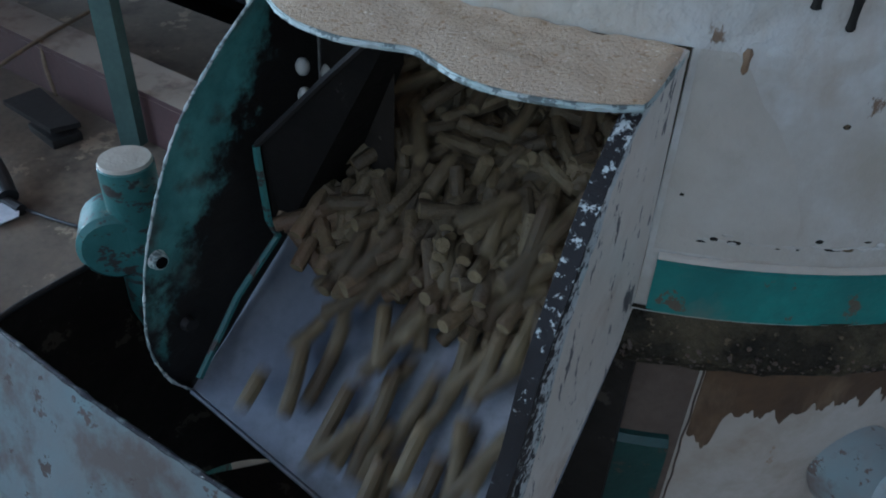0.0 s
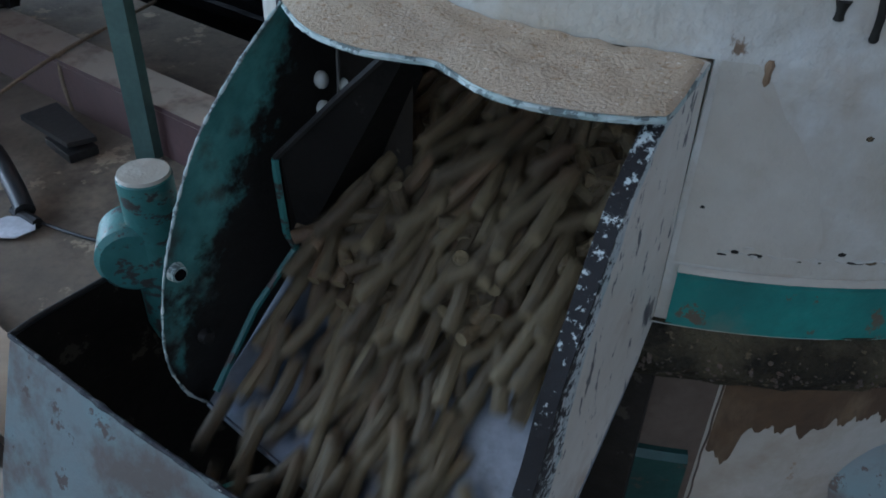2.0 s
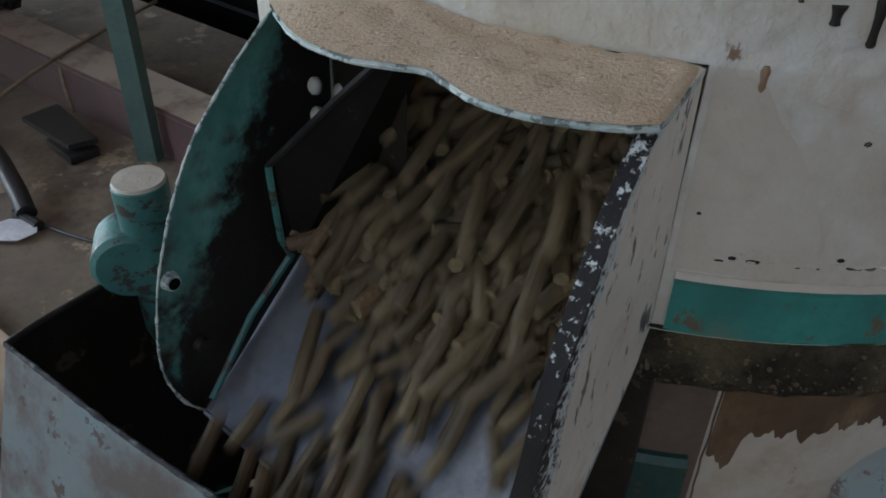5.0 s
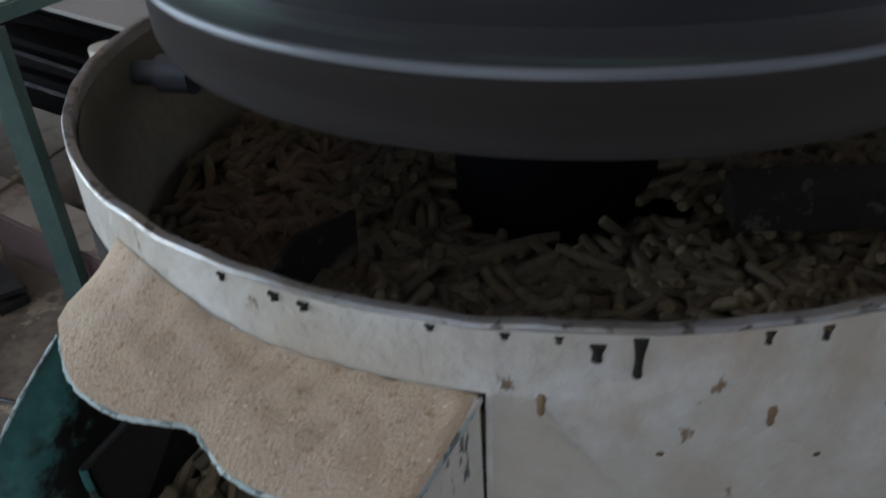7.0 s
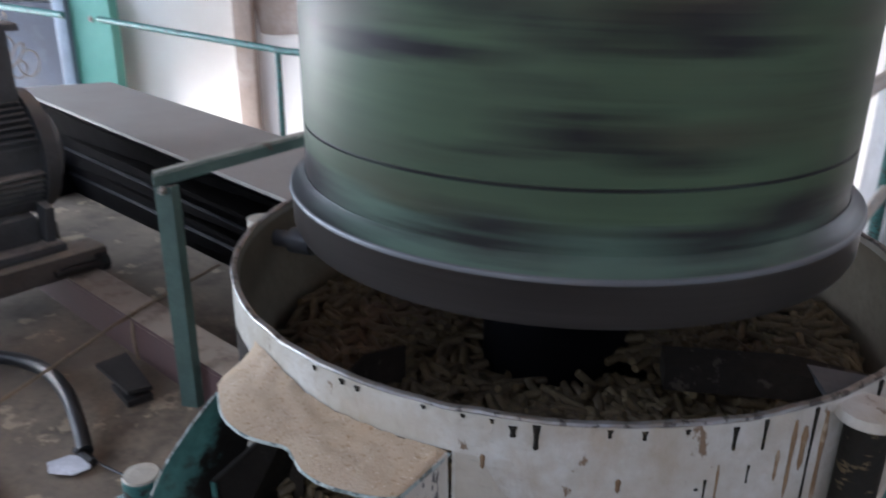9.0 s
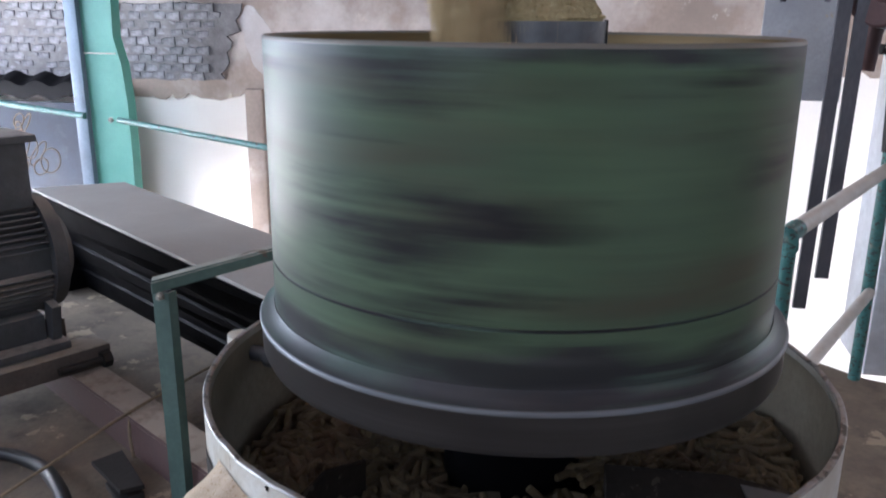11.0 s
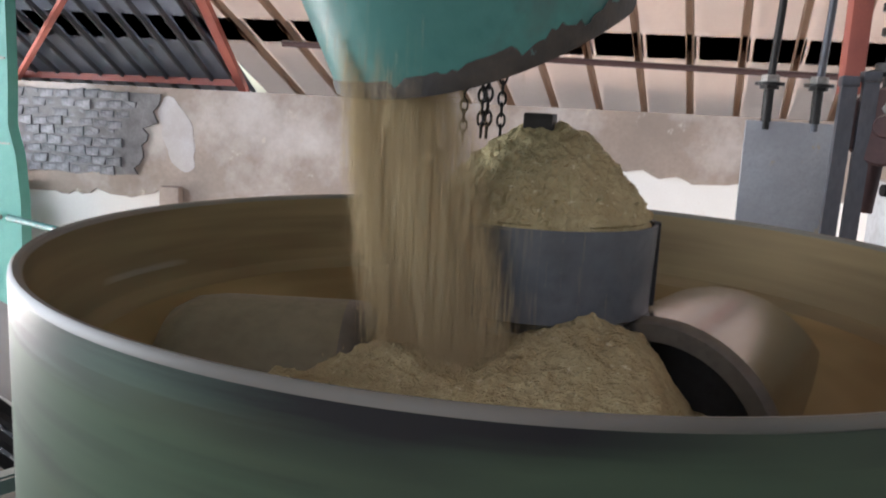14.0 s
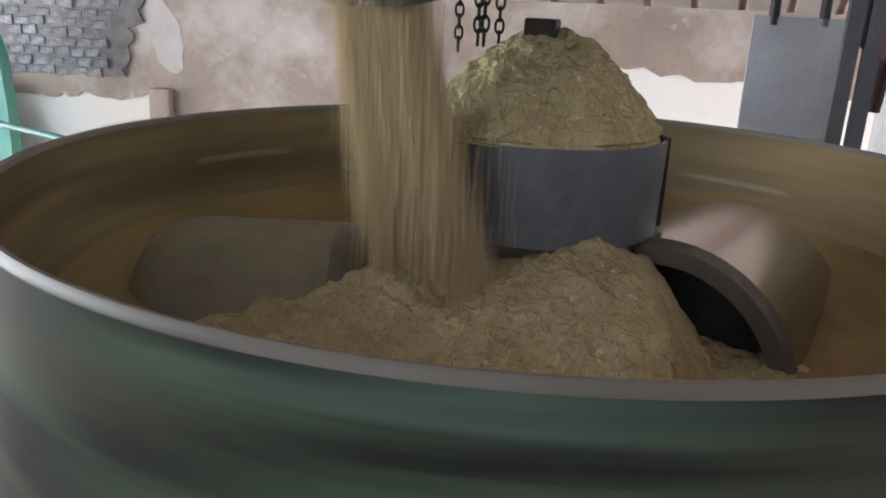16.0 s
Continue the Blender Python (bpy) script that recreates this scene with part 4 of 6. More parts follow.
LINER_BOLTS = ((-0.3262, -0.3743, 0.8277), (-0.3303, -0.3799, 0.8061))
DX, DY = -0.50, -0.866      # the way down the chute, seen from above


def chute():
    t = thing("pellet_chute", "cream and turquoise steel outlet chute with dust-covered top plate", "chute", (-0.25, -0.45, 0.64))
    back = [((RP + 0.001) * math.cos(radians(a)), (RP + 0.001) * math.sin(radians(a))) for a in np.linspace(-99.5, -134, 24)]
    front = smooth_line([(-0.335, -0.39, 0), (-0.318, -0.42, 0), (-0.300, -0.441, 0), (-0.272, -0.458, 0), (-0.246, -0.464, 0), (-0.227, -0.469, 0), (-0.203, -0.497, 0), (-0.18, -0.511, 0), (-0.153, -0.518, 0), (-0.126, -0.520, 0), (-0.108, -0.517, 0)], 40)
    poly = [(x, y, 0.949) for x, y in back] + [(p.x, p.y, 0.949) for p in front] + [(-0.1, -0.503, 0.949)]
    part("top_plate", slab(poly, (0, 0, 0.004)), EDGE, t, "chipped turquoise plate edge", False)
    # dust lying on the plate, banked against the pan
    bm = bmesh.new()
    n, k = 60, 14
    bl = [Vector(((RP + 0.001) * math.cos(radians(a)), (RP + 0.001) * math.sin(radians(a)), 0)) for a in np.linspace(-99.8, -136.0, n)]
    fl = smooth_line([(-0.081, -0.455, 0), (-0.1, -0.503, 0)] + [tuple(p) for p in front[::-1]] + [(-0.343, -0.372, 0), (-0.341, -0.345, 0), (-0.329, -0.322, 0)], n)
    grid = []
    for i in range(n):
        row = []
        for j in range(k + 1):
            f = j / k
            p = bl[i].lerp(fl[i], f)
            bank = max(0.0, min(1.0, (i - 26) / 30))
            h = 0.953 + 0.019 * (1 - f) ** 1.5 * bank * bank * (3 - 2 * bank) + 0.0022 * noise.noise((p.x * 60, p.y * 60, 0)) * (1 - f ** 4) + 0.003 * (1 - f ** 6)
            if j == k:
                h = 0.9535
            row.append(bm.verts.new((p.x, p.y, h)))
        grid.append(row)
    for i in range(n - 1):
        for j in range(k):
            bm.faces.new((grid[i][j], grid[i + 1][j], grid[i + 1][j + 1], grid[i][j + 1]))
    part("dust_layer", bm, SAW, t, "fine tan sawdust layer")
    # pale chipped lip along the wavy edge
    fine_front = smooth_line(front, 160)
    part("plate_lip", tube([(p.x, p.y, 0.951 + 0.0014 * noise.noise((p.x * 90, p.y * 90, 1))) for p in fine_front], 0.002, 8, None, [0.0014 + 0.0014 * noise.noise((p.x * 190, p.y * 190, 4)) for p in fine_front]), EDGE, t, "pale chipped edge")
    # right side plate
    prof = [(-0.076, -0.449, 0.955), (-0.104, -0.504, 0.953), (-0.112, -0.518, 0.945), (-0.127, -0.546, 0.916), (-0.139, -0.570, 0.876), (-0.150, -0.592, 0.835), (-0.157, -0.606, 0.785), (-0.166, -0.622, 0.74), (-0.180, -0.650, 0.65), (-0.150, -0.592, 0.598),
            (-0.116, -0.526, 0.67), (-0.072, -0.442, 0.75)]
    m_e = 80
    edge = smooth_line([(-0.106, -0.508, 0.95)] + prof[2:9], m_e)
    rim = [p + Vector((0.0011, 0.0022, -0.0012)) for p in edge]
    part("side_plate", slab([prof[0]] + rim + prof[9:], (-0.0062, 0.0032, 0)), SIDE, t, "cream painted side plate with chipped edge", False)
    bm = bmesh.new()
    off = Vector((0.0028, -0.0014, 0))
    inner = [p + off for p in edge]
    outer = []
    for i, p in enumerate(edge):
        w = Vector((0.46, 0.89, 0)) * 0.9 + Vector((0, 0, -0.35))
        g = i / (m_e - 1)
        outer.append(p + off + w.normalized() * (0.006 + 0.004 * noise.noise((g * 13, 2, 0)) + 0.003 * noise.noise((g * 45, 5, 0)) + 0.046 * max(0, g - 0.16)))
    lay_e = bm.verts.layers.float.new("paint")
    rows = []
    for i in range(m_e):
        g = i / (m_e - 1)
        level = 0.55 - 0.16 * min(1, g * 1.25)
        row = [bm.verts.new(inner[i] + Vector((-0.0096, 0.0049, 0)))] + [bm.verts.new(inner[i].lerp(outer[i], k / 5)) for k in range(6)] + [bm.verts.new(outer[i] - off * 1.05)]
        for k, v in enumerate(row):
            v[lay_e] = level + (-0.06 if k < 2 else 0.03 * (k - 1))
        rows.append(row)
    for p0, p1 in zip(rows, rows[1:]):
        for k in range(len(p0) - 1):
            bm.faces.new((p0[k], p1[k], p1[k + 1], p0[k + 1]))
    part("side_edge", bm, CHIPEDGE, t, "scraped dark edge with pale and turquoise chips")
    along, face = Vector((-0.46, -0.89, 0)).normalized(), Vector((0.89, -0.46, 0)).normalized()
    tab = [Vector((-0.1655, -0.6225, 0.672)) + face * 0.003 + along * 0.019 * math.cos(a) + Vector((0, 0, 0.052 * math.sin(a) + 0.02 * math.cos(a))) for a in np.linspace(0, 2 * math.pi, 25)[:24]]
    part("edge_tab", slab(tab, face * 0.006), WORN, t, "rounded worn tab", False)
    # left side plate, slightly bowed
    lp = smooth_line([(-0.335, -0.392, 0.953), (-0.362, -0.412, 0.916), (-0.390, -0.436, 0.866), (-0.410, -0.458, 0.80), (-0.419, -0.468, 0.75), (-0.421, -0.473, 0.705), (-0.416, -0.464, 0.665), (-0.406, -0.452, 0.642)], 28)
    rp = smooth_line([(-0.315, -0.323, 0.953), (-0.317, -0.322, 0.9), (-0.32, -0.325, 0.82), (-0.333, -0.347, 0.757), (-0.36, -0.388, 0.712), (-0.38, -0.417, 0.68), (-0.395, -0.438, 0.658), (-0.405, -0.451, 0.641)], 28)
    bm = bmesh.new()
    lay = bm.verts.layers.float.new("paint")
    m = 64
    lp2, rp2 = smooth_line(lp, 160), smooth_line(rp, 160)
    g = [[bm.verts.new(a.lerp(b, j / m) + Vector((-0.81, 0.58, 0)) * 0.004 * math.sin(math.pi * j / m)) for j in range(m + 1)] for a, b in zip(lp2, rp2)]
    for i in range(159):
        for j in range(m):
            bm.faces.new((g[i][j], g[i + 1][j], g[i + 1][j + 1], g[i][j + 1]))
    for i in range(160):
        for j in range(m + 1):
            g[i][j][lay] = 0.5 + 1.0 * (0.5 - 0.42 * i / 159 - j / m) - 0.34 * max(0.0, min(1.0, (i - 35) / 45)) * max(0.0, 1 - j / 11)
    bmesh.ops.solidify(bm, geom=bm.faces[:], thickness=0.003)
    part("side_plate", bm, WORNPLATE, t, "blackened side plate with turquoise paint left along its edge")
    part("side_edge", tube([p + Vector((0, 0, 0.0005)) for p in lp2], 0.002, 8, None, [0.0011 + 0.0009 * noise.noise((p.x * 150, p.y * 150, p.z * 150)) for p in lp2]), EDGE, t, "pale turquoise chipped edge")
    # liner bent along the left side
    o = Vector((0.81, -0.58, 0)) * 0.016
    lin = [Vector(p) + o for p in ((-0.262, -0.389, 0.944), (-0.312, -0.389, 0.894), (-0.360, -0.388, 0.843), (-0.358, -0.385, 0.778), (-0.353, -0.38, 0.76), (-0.406, -0.453, 0.668))]
    hi = [lin[0], lin[1], lin[2], lin[3], lin[4], lin[5]]
    part("liner", slab([hi[0], hi[1], hi[2], hi[3], hi[4], Vector((-0.3, -0.33, 0.76)), Vector((-0.25, -0.37, 0.9))], (0.004, -0.001, 0)), LINERBLK, t, "blackened liner plate", False)
    # added dark strip over the cream wall, so the gap behind the liner is black
    part("backing_plate", lathe([(RP + 0.0012, 0.765), (RP + 0.0012, 0.948)], 18, -149, -124), DARKIN, t, "dark strip added on the pan wall to shade the gap")
    part("liner_edge", tube([p + Vector((0.0, -0.002, 0.0)) for p in (lin[0], lin[1], lin[2])], 0.0028, 6), IRON, t)
    part("liner_edge", tube([p + Vector((0.0, -0.003, 0.0)) for p in (lin[2], lin[2] + Vector((0, 0, -0.01)), lin[3], lin[4])], 0.003, 6), TURQ, t)
    part("liner_foot", tube([lin[4], (-0.372, -0.412, 0.712), lin[5]], 0.003, 6), PLATEGREEN, t, "worn turquoise bottom flange")
    # floor: bright worn steel slope
    fl = [(-0.066, -0.430, 0.762), (-0.325, -0.337, 0.762), (-0.406, -0.452, 0.643), (-0.156, -0.605, 0.591)]
    part("chute_floor", slab(fl, (0.0, 0.0, -0.004)), LIPM, t, "bright polished steel chute floor", False)
    part("floor_lip", tube([(-0.406, -0.453, 0.642), (-0.157, -0.606, 0.590)], 0.0022, 6), LIPM, t)
    # bolts
    q = Vector((0.81, -0.58, 0)).to_track_quat('Z', 'Y').to_matrix().to_4x4()
    for p in BOLTS:
        bm = bmesh.new()
        bmesh.ops.create_icosphere(bm, subdivisions=2, radius=0.0065, matrix=Matrix.Translation(p) @ q @ Matrix.Diagonal((0.85, 1.1, 0.9, 1)))
        part("bolt_head", bm, PALEPIPE, t, "paint-covered bolt head")
    for p in LINER_BOLTS:
        hexbolt(t, Vector(p), (0.81, -0.58, 0), 0.0075, 0.007)
    for p, r in (((-0.409, -0.456, 0.778), 0.0075), ((-0.401, -0.446, 0.71), 0.0065)):
        bm = bmesh.new()
        q = Vector((0.81, -0.58, 0)).to_track_quat('Z', 'Y').to_matrix().to_4x4()
        bmesh.ops.create_cone(bm, cap_ends=True, segments=20, radius1=r, radius2=r * 0.8, depth=0.006, matrix=Matrix.Translation(Vector(p) + Vector((0.81, -0.58, 0)) * 0.002) @ q)
        part("bolt_hole", bm, EDGE if r > 0.007 else IRON, t, "worn bolt hole ring")
        if r > 0.007:
            bm = bmesh.new()
            bmesh.ops.create_cone(bm, cap_ends=True, segments=16, radius1=r * 0.6, radius2=r * 0.6, depth=0.004, matrix=Matrix.Translation(Vector(p) + Vector((0.81, -0.58, 0)) * 0.0042) @ q)
            # black disc set on the ring, its colour being the shade of a hole
            part("hole", bm, GUARD_BLK, t)
    return t


chute()


def trough():
    t = thing("pellet_trough", "worn turquoise sheet metal trough below the chute, dark inside", "trough", (-0.4, -0.45, 0.5))
    near = [(-0.566, -0.441, 0.686), (-0.52, -0.468, 0.684), (-0.438, -0.515, 0.68), (-0.318, -0.576, 0.672), (-0.15, -0.66, 0.66)]
    nl = smooth_line(near, 30)
    bm = bmesh.new()
    rows = [(bm.verts.new(p), bm.verts.new(p + Vector((-0.02, -0.04, -0.12))), bm.verts.new(p + Vector((-0.05, -0.1, -0.36)))) for p in nl]
    for a, b in zip(rows, rows[1:]):
        for k in (0, 1):
            bm.faces.new((a[k], b[k], b[k + 1], a[k + 1]))
    bmesh.ops.solidify(bm, geom=bm.faces[:], thickness=0.004)
    part("front_sheet", bm, WORN, t, "worn turquoise and grey front sheet")
    fine_rim = smooth_line(nl, 120)
    part("front_rim", tube(fine_rim, 0.0025, 8, None, [0.0023 + 0.0012 * noise.noise((p.x * 70, p.y * 70, 1)) for p in fine_rim]), DARKEDGE, t, "scraped dark rim with pale chips")
    far = smooth_line([(-0.566, -0.441, 0.686), (-0.556, -0.415, 0.685), (-0.540, -0.385, 0.684), (-0.518, -0.350, 0.685), (-0.494, -0.320, 0.688), (-0.44, -0.295, 0.692), (-0.36, -0.29, 0.69)], 30)
    bm = bmesh.new()
    rows = [(bm.verts.new(p), bm.verts.new(p + Vector((0.01, -0.005, -0.33)))) for p in far]
    for a, b in zip(rows, rows[1:]):
        bm.faces.new((a[0], b[0], b[1], a[1]))
    bmesh.ops.solidify(bm, geom=bm.faces[:], thickness=0.004)
    # the dark colour includes the shade inside the trough
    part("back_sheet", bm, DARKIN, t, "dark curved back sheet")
    part("back_rim", tube(far, 0.0028, 8), IRON, t)
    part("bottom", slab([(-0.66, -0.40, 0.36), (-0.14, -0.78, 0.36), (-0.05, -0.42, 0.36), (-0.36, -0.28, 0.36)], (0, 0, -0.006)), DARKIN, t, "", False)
    # added dark panel that keeps the trough's inside black
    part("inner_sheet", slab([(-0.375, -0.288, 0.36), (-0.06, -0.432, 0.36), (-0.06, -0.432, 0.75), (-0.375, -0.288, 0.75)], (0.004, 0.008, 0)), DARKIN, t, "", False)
    return t


trough()


def stub_pipe():
    t = thing("stub_pipe", "turquoise capped stub pipe with peeling paint on a round housing", "pipe", (-0.486, -0.32, FZ))
    part("pipe", lathe([(0.0, 0.776), (0.021, 0.776), (0.0235, 0.773), (0.0235, 0.62), (0.018, 0.6)], 32, center=(-0.486, -0.326)), TURQ, t)
    part("cap", lathe([(0.0, 0.7785), (0.0215, 0.7775), (0.0225, 0.774)], 32, center=(-0.486, -0.326)), BEIGE, t, "bare dusty cap")
    bm = bmesh.new()
    bmesh.ops.create_cone(bm, cap_ends=True, segments=36, radius1=0.033, radius2=0.033, depth=0.05, matrix=pose(-0.506, -0.33, 0.7, 90, 0, 20))
    bmesh.ops.bevel(bm, geom=[e for e in bm.edges if e.calc_length() < 0.03], offset=0.005, segments=1, affect='EDGES')
    part("housing", bm, TURQ, t)
    part("stand", box((-0.53, -0.22, 0.42), (0.05, 0.06, 0.46), bevel=0.005), TURQ, t)
    return t


stub_pipe()


# ---- rotating drum ----
RD, ZT = 0.347, 1.476


def drum():
    t = thing("rotating_drum", "green painted spinning drum with dark steel foot ring", "drum", (0, 0, 1.03))
    def ragged(z, amp, seed):
        return [z + amp * (noise.noise((2.2 * math.cos(a), 2.2 * math.sin(a), seed)) + 0.8 * noise.noise((7 * math.cos(a), 7 * math.sin(a), seed + 4)) + 0.5 * noise.noise((19 * math.cos(a), 19 * math.sin(a), seed + 7))) for a in np.linspace(0, 2 * math.pi, 129)[:128]]

    def band(lo, hi):
        """A strip of the shell between two uneven heights."""
        bm = bmesh.new()
        rows = []
        for i in range(128):
            a = 2 * math.pi * i / 128
            rows.append([bm.verts.new((RD * math.cos(a), RD * math.sin(a), lo[i] + (hi[i] - lo[i]) * f)) for f in (0, 1)])
        for i in range(128):
            p, q = rows[i], rows[(i + 1) % 128]
            bm.faces.new((p[0], q[0], q[1], p[1]))
        return bm
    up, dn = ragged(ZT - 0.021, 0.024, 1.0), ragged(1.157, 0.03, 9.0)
    part("shell", band([1.190] * 128, up), DRUM, t, "green shell with dark scuffs")
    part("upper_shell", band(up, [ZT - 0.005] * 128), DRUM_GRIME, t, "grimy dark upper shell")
    part("top_band", lathe([(RD, ZT - 0.005), (RD - 0.0005, ZT - 0.002), (RD - 0.0025, ZT), (RD - 0.006, ZT - 0.001), (RD - 0.008, ZT - 0.004)], 128), LIPTOP, t, "worn dusty steel lip")
    part("groove", lathe([(RD, 1.190), (RD - 0.002, 1.189), (RD - 0.002, 1.187), (RD, 1.186)], 128), DRUM_GRIME, t)
    part("skirt", band(dn, [1.186] * 128), DRUM, t, "green lower skirt")
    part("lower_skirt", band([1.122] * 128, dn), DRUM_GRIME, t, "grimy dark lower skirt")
    part("ring_shoulder", lathe([(RD + 0.001, 1.123), (0.356, 1.113), (0.3655, 1.1075)], 128), DRUM_GRIME, t, "dark ring shoulder")
    part("foot_ring", lathe([(RD + 0.001, 1.123), (0.356, 1.113), (0.3655, 1.1075), (0.3685, 1.1045), (0.3685, 1.1015), (0.3662, 1.098), (0.3655, 1.062), (0.361, 1.052), (0.1, 1.049)][4:], 128), DRUMDARK, t, "bare steel foot ring")
    # paler strip paints the thin highlight along the foot ring's edge
    part("ring_edge", lathe([(0.3655, 1.1075), (0.3675, 1.1065), (0.3685, 1.1045), (0.3685, 1.1015)], 128), POT, t, "ring edge with its highlight line put into the colour")
    part("lining", lathe([(RD - 0.008, ZT - 0.004), (RD - 0.012, 1.418), (RD - 0.020, 1.403)], 96), DRUM_IN, t, "sawdust-caked lining")
    part("ledge", lathe([(RD - 0.0185, 1.409), (RD - 0.024, 1.4065), (RD - 0.03, 1.4005), (RD - 0.031, 1.397)], 96), DRUM_IN, t, "dark caked ledge")
    part("meal_ring", lathe([(RD - 0.020, 1.403), (RD - 0.05, 1.392), (RD - 0.1, 1.372), (0.18, 1.345), (0.0, 1.335)], 96), MEALRING, t, "tan sawdust swept round the drum floor")
    for a, z, w in ((25, 1.43, 3.5), (110, 1.425, 2.2), (200, 1.44, 3.0), (290, 1.42, 4.0)):
        part("flake", lathe([(RD - 0.0122, z), (RD - 0.0115, z + 0.006)], 4, a, a + w), PALEPIPE, t, "pale stuck flake")
    # near-black colour stands in for the deep shade under the drum
    part("neck", lathe([(0.12, 1.05), (0.105, 0.9), (0.105, 0.766)], 64), GUARD_BLK, t)
    return t


DRUM_OB = drum()


# ---- feed pot, roller and meal inside the drum ----
def pot():
    t = thing("feed_pot", "grey steel feed pot heaped with sawdust, hanging on chains", "feed pot", (0.0, 0.03, 1.405))
    c = (0.014, 0.055)
    part("bowl", lathe([(0.055, 1.408), (0.072, 1.418), (0.089, 1.43), (0.091, 1.5), (0.088, 1.5), (0.084, 1.45)], 64, center=c), POT, t)
    bm = bmesh.new()
    n = 140
    prof = [(0.09, 1.4985), (0.085, 1.504), (0.073, 1.522), (0.055, 1.545), (0.034, 1.562), (0.018, 1.572), (0.0, 1.575)]
    prof = [(a + (b - a) * f, z + (w - z) * f) for (a, z), (b, w) in zip(prof, prof[1:]) for f in (0, 0.14, 0.28, 0.43, 0.57, 0.71, 0.86)] + [(0.0, 1.575)]
    lathe(prof, n, center=(c[0] - 0.004, c[1]), bm=bm)
    bmesh.ops.remove_doubles(bm, verts=bm.verts[:], dist=0.0005)
    for v in bm.verts:
        s = noise.noise(v.co * 70) * 0.003 + noise.noise(v.co * 22) * 0.005 + abs(noise.noise(v.co * 60)) * 0.004 + max(0, noise.noise(v.co * 85)) * 0.005 + noise.noise(v.co * 260) * 0.0016 + noise.noise(v.co * 190) * 0.0022 + max(0, noise.noise(v.co * 120)) * 0.004
        if v.co.z > 1.502:
            v.co += Vector((v.co.x - c[0], v.co.y - c[1], 0.03)).normalized() * s
    part("sawdust_mound", bm, MEAL, t, "heap of coarse sawdust")
    part("handle_strap", box((0.103, 0.045, 1.468), (0.006, 0.008, 0.068), bevel=0.0015), IRON, t)
    part("lug", box((0.005, 0.05, 1.575), (0.024, 0.02, 0.014), -10, 0.002), IRON, t)
    part("foot_ring", lathe([(0.03, 1.41), (0.05, 1.408), (0.05, 1.395), (0.03, 1.395)], 40, center=c), IRON, t)
    part("foot_pin", box((0.078, 0.0, 1.41), (0.012, 0.01, 0.03)), IRON, t)
    t.location.z -= 0.0055
    return t


pot()


def chain(x, y, z0, z1, s=1.0):
    t = thing("hanging_chain", "dark dusty steel link chain", "chain", (x, y, z0), "pot chains")
    z = z0
    i = 0
    while z < z1:
        bm = bmesh.new()
        pts = []
        for k in range(17):
            a = 2 * math.pi * k / 16
            u, w = 0.0042 * s * math.cos(a), 0.0075 * s * math.sin(a)
            pts.append((x + (u if i % 2 else 0), y + (0 if i % 2 else u), z + w))
        tube(pts, 0.0014 * s, 6, bm)
        part("link", bm, IRON, t)
        z += 0.0118 * s
        i += 1
    return t


chain(-0.058, 0.06, 1.555, 1.8, 0.7)
chain(-0.040, 0.075, 1.56, 1.8, 0.85)
chain(-0.044, 0.068, 1.56, 1.8, 0.8)
chain(-0.028, 0.07, 1.56, 1.8, 0.75)


def roller():
    t = thing("press_roller", "polished steel press roller with dark end ring among sawdust", "roller", (0.2, 0.03, 1.27))
    m = Matrix.Translation((0.124, 0.03, 1.328)) @ pose(0, 0, 0, 0, 90, 62)
    bm = lathe([(0.0, -0.006), (0.078, -0.006), (0.082, -0.034), (0.095, -0.034), (0.099, -0.03), (0.1, -0.026)], 72)
    bmesh.ops.transform(bm, matrix=m, verts=bm.verts[:])
    part("end_ring", bm, RINGSTEEL, t, "worn brown steel end ring")
    bm = lathe([(0.0, -0.008), (0.0775, -0.008)], 48)
    bmesh.ops.transform(bm, matrix=m, verts=bm.verts[:])
    part("hub_face", bm, IRON, t, "dark hub face")
    bm = lathe([(0.1, -0.026), (0.1, 0.13), (0.09, 0.14), (0.0, 0.14)], 72)
    bmesh.ops.transform(bm, matrix=m, verts=bm.verts[:])
    part("tread", bm, CHROME, t, "polished tread")
    return t


roller()


def dusty_roller():
    t = thing("press_roller", "dust-coated press roller half buried in sawdust", "roller", (-0.2, -0.01, 1.27))
    m = Matrix.Translation((-0.135, 0.0, 1.333)) @ pose(0, 0, 0, 0, 90, 187)
    bm = lathe([(0.0, -0.004), (0.062, -0.004), (0.066, -0.02), (0.082, -0.02), (0.087, -0.014), (0.088, 0.0)], 72)
    bmesh.ops.transform(bm, matrix=m, verts=bm.verts[:])
    part("end_ring", bm, RINGSTEEL, t, "worn brown steel end ring")
    bm = lathe([(0.088, 0.0), (0.088, 0.1), (0.085, 0.122), (0.076, 0.138), (0.06, 0.146), (0.0, 0.148)], 72)
    bmesh.ops.transform(bm, matrix=m, verts=bm.verts[:])
    part("tread", bm, DUSTROLL, t, "dust-coated tread")
    return t


dusty_roller()


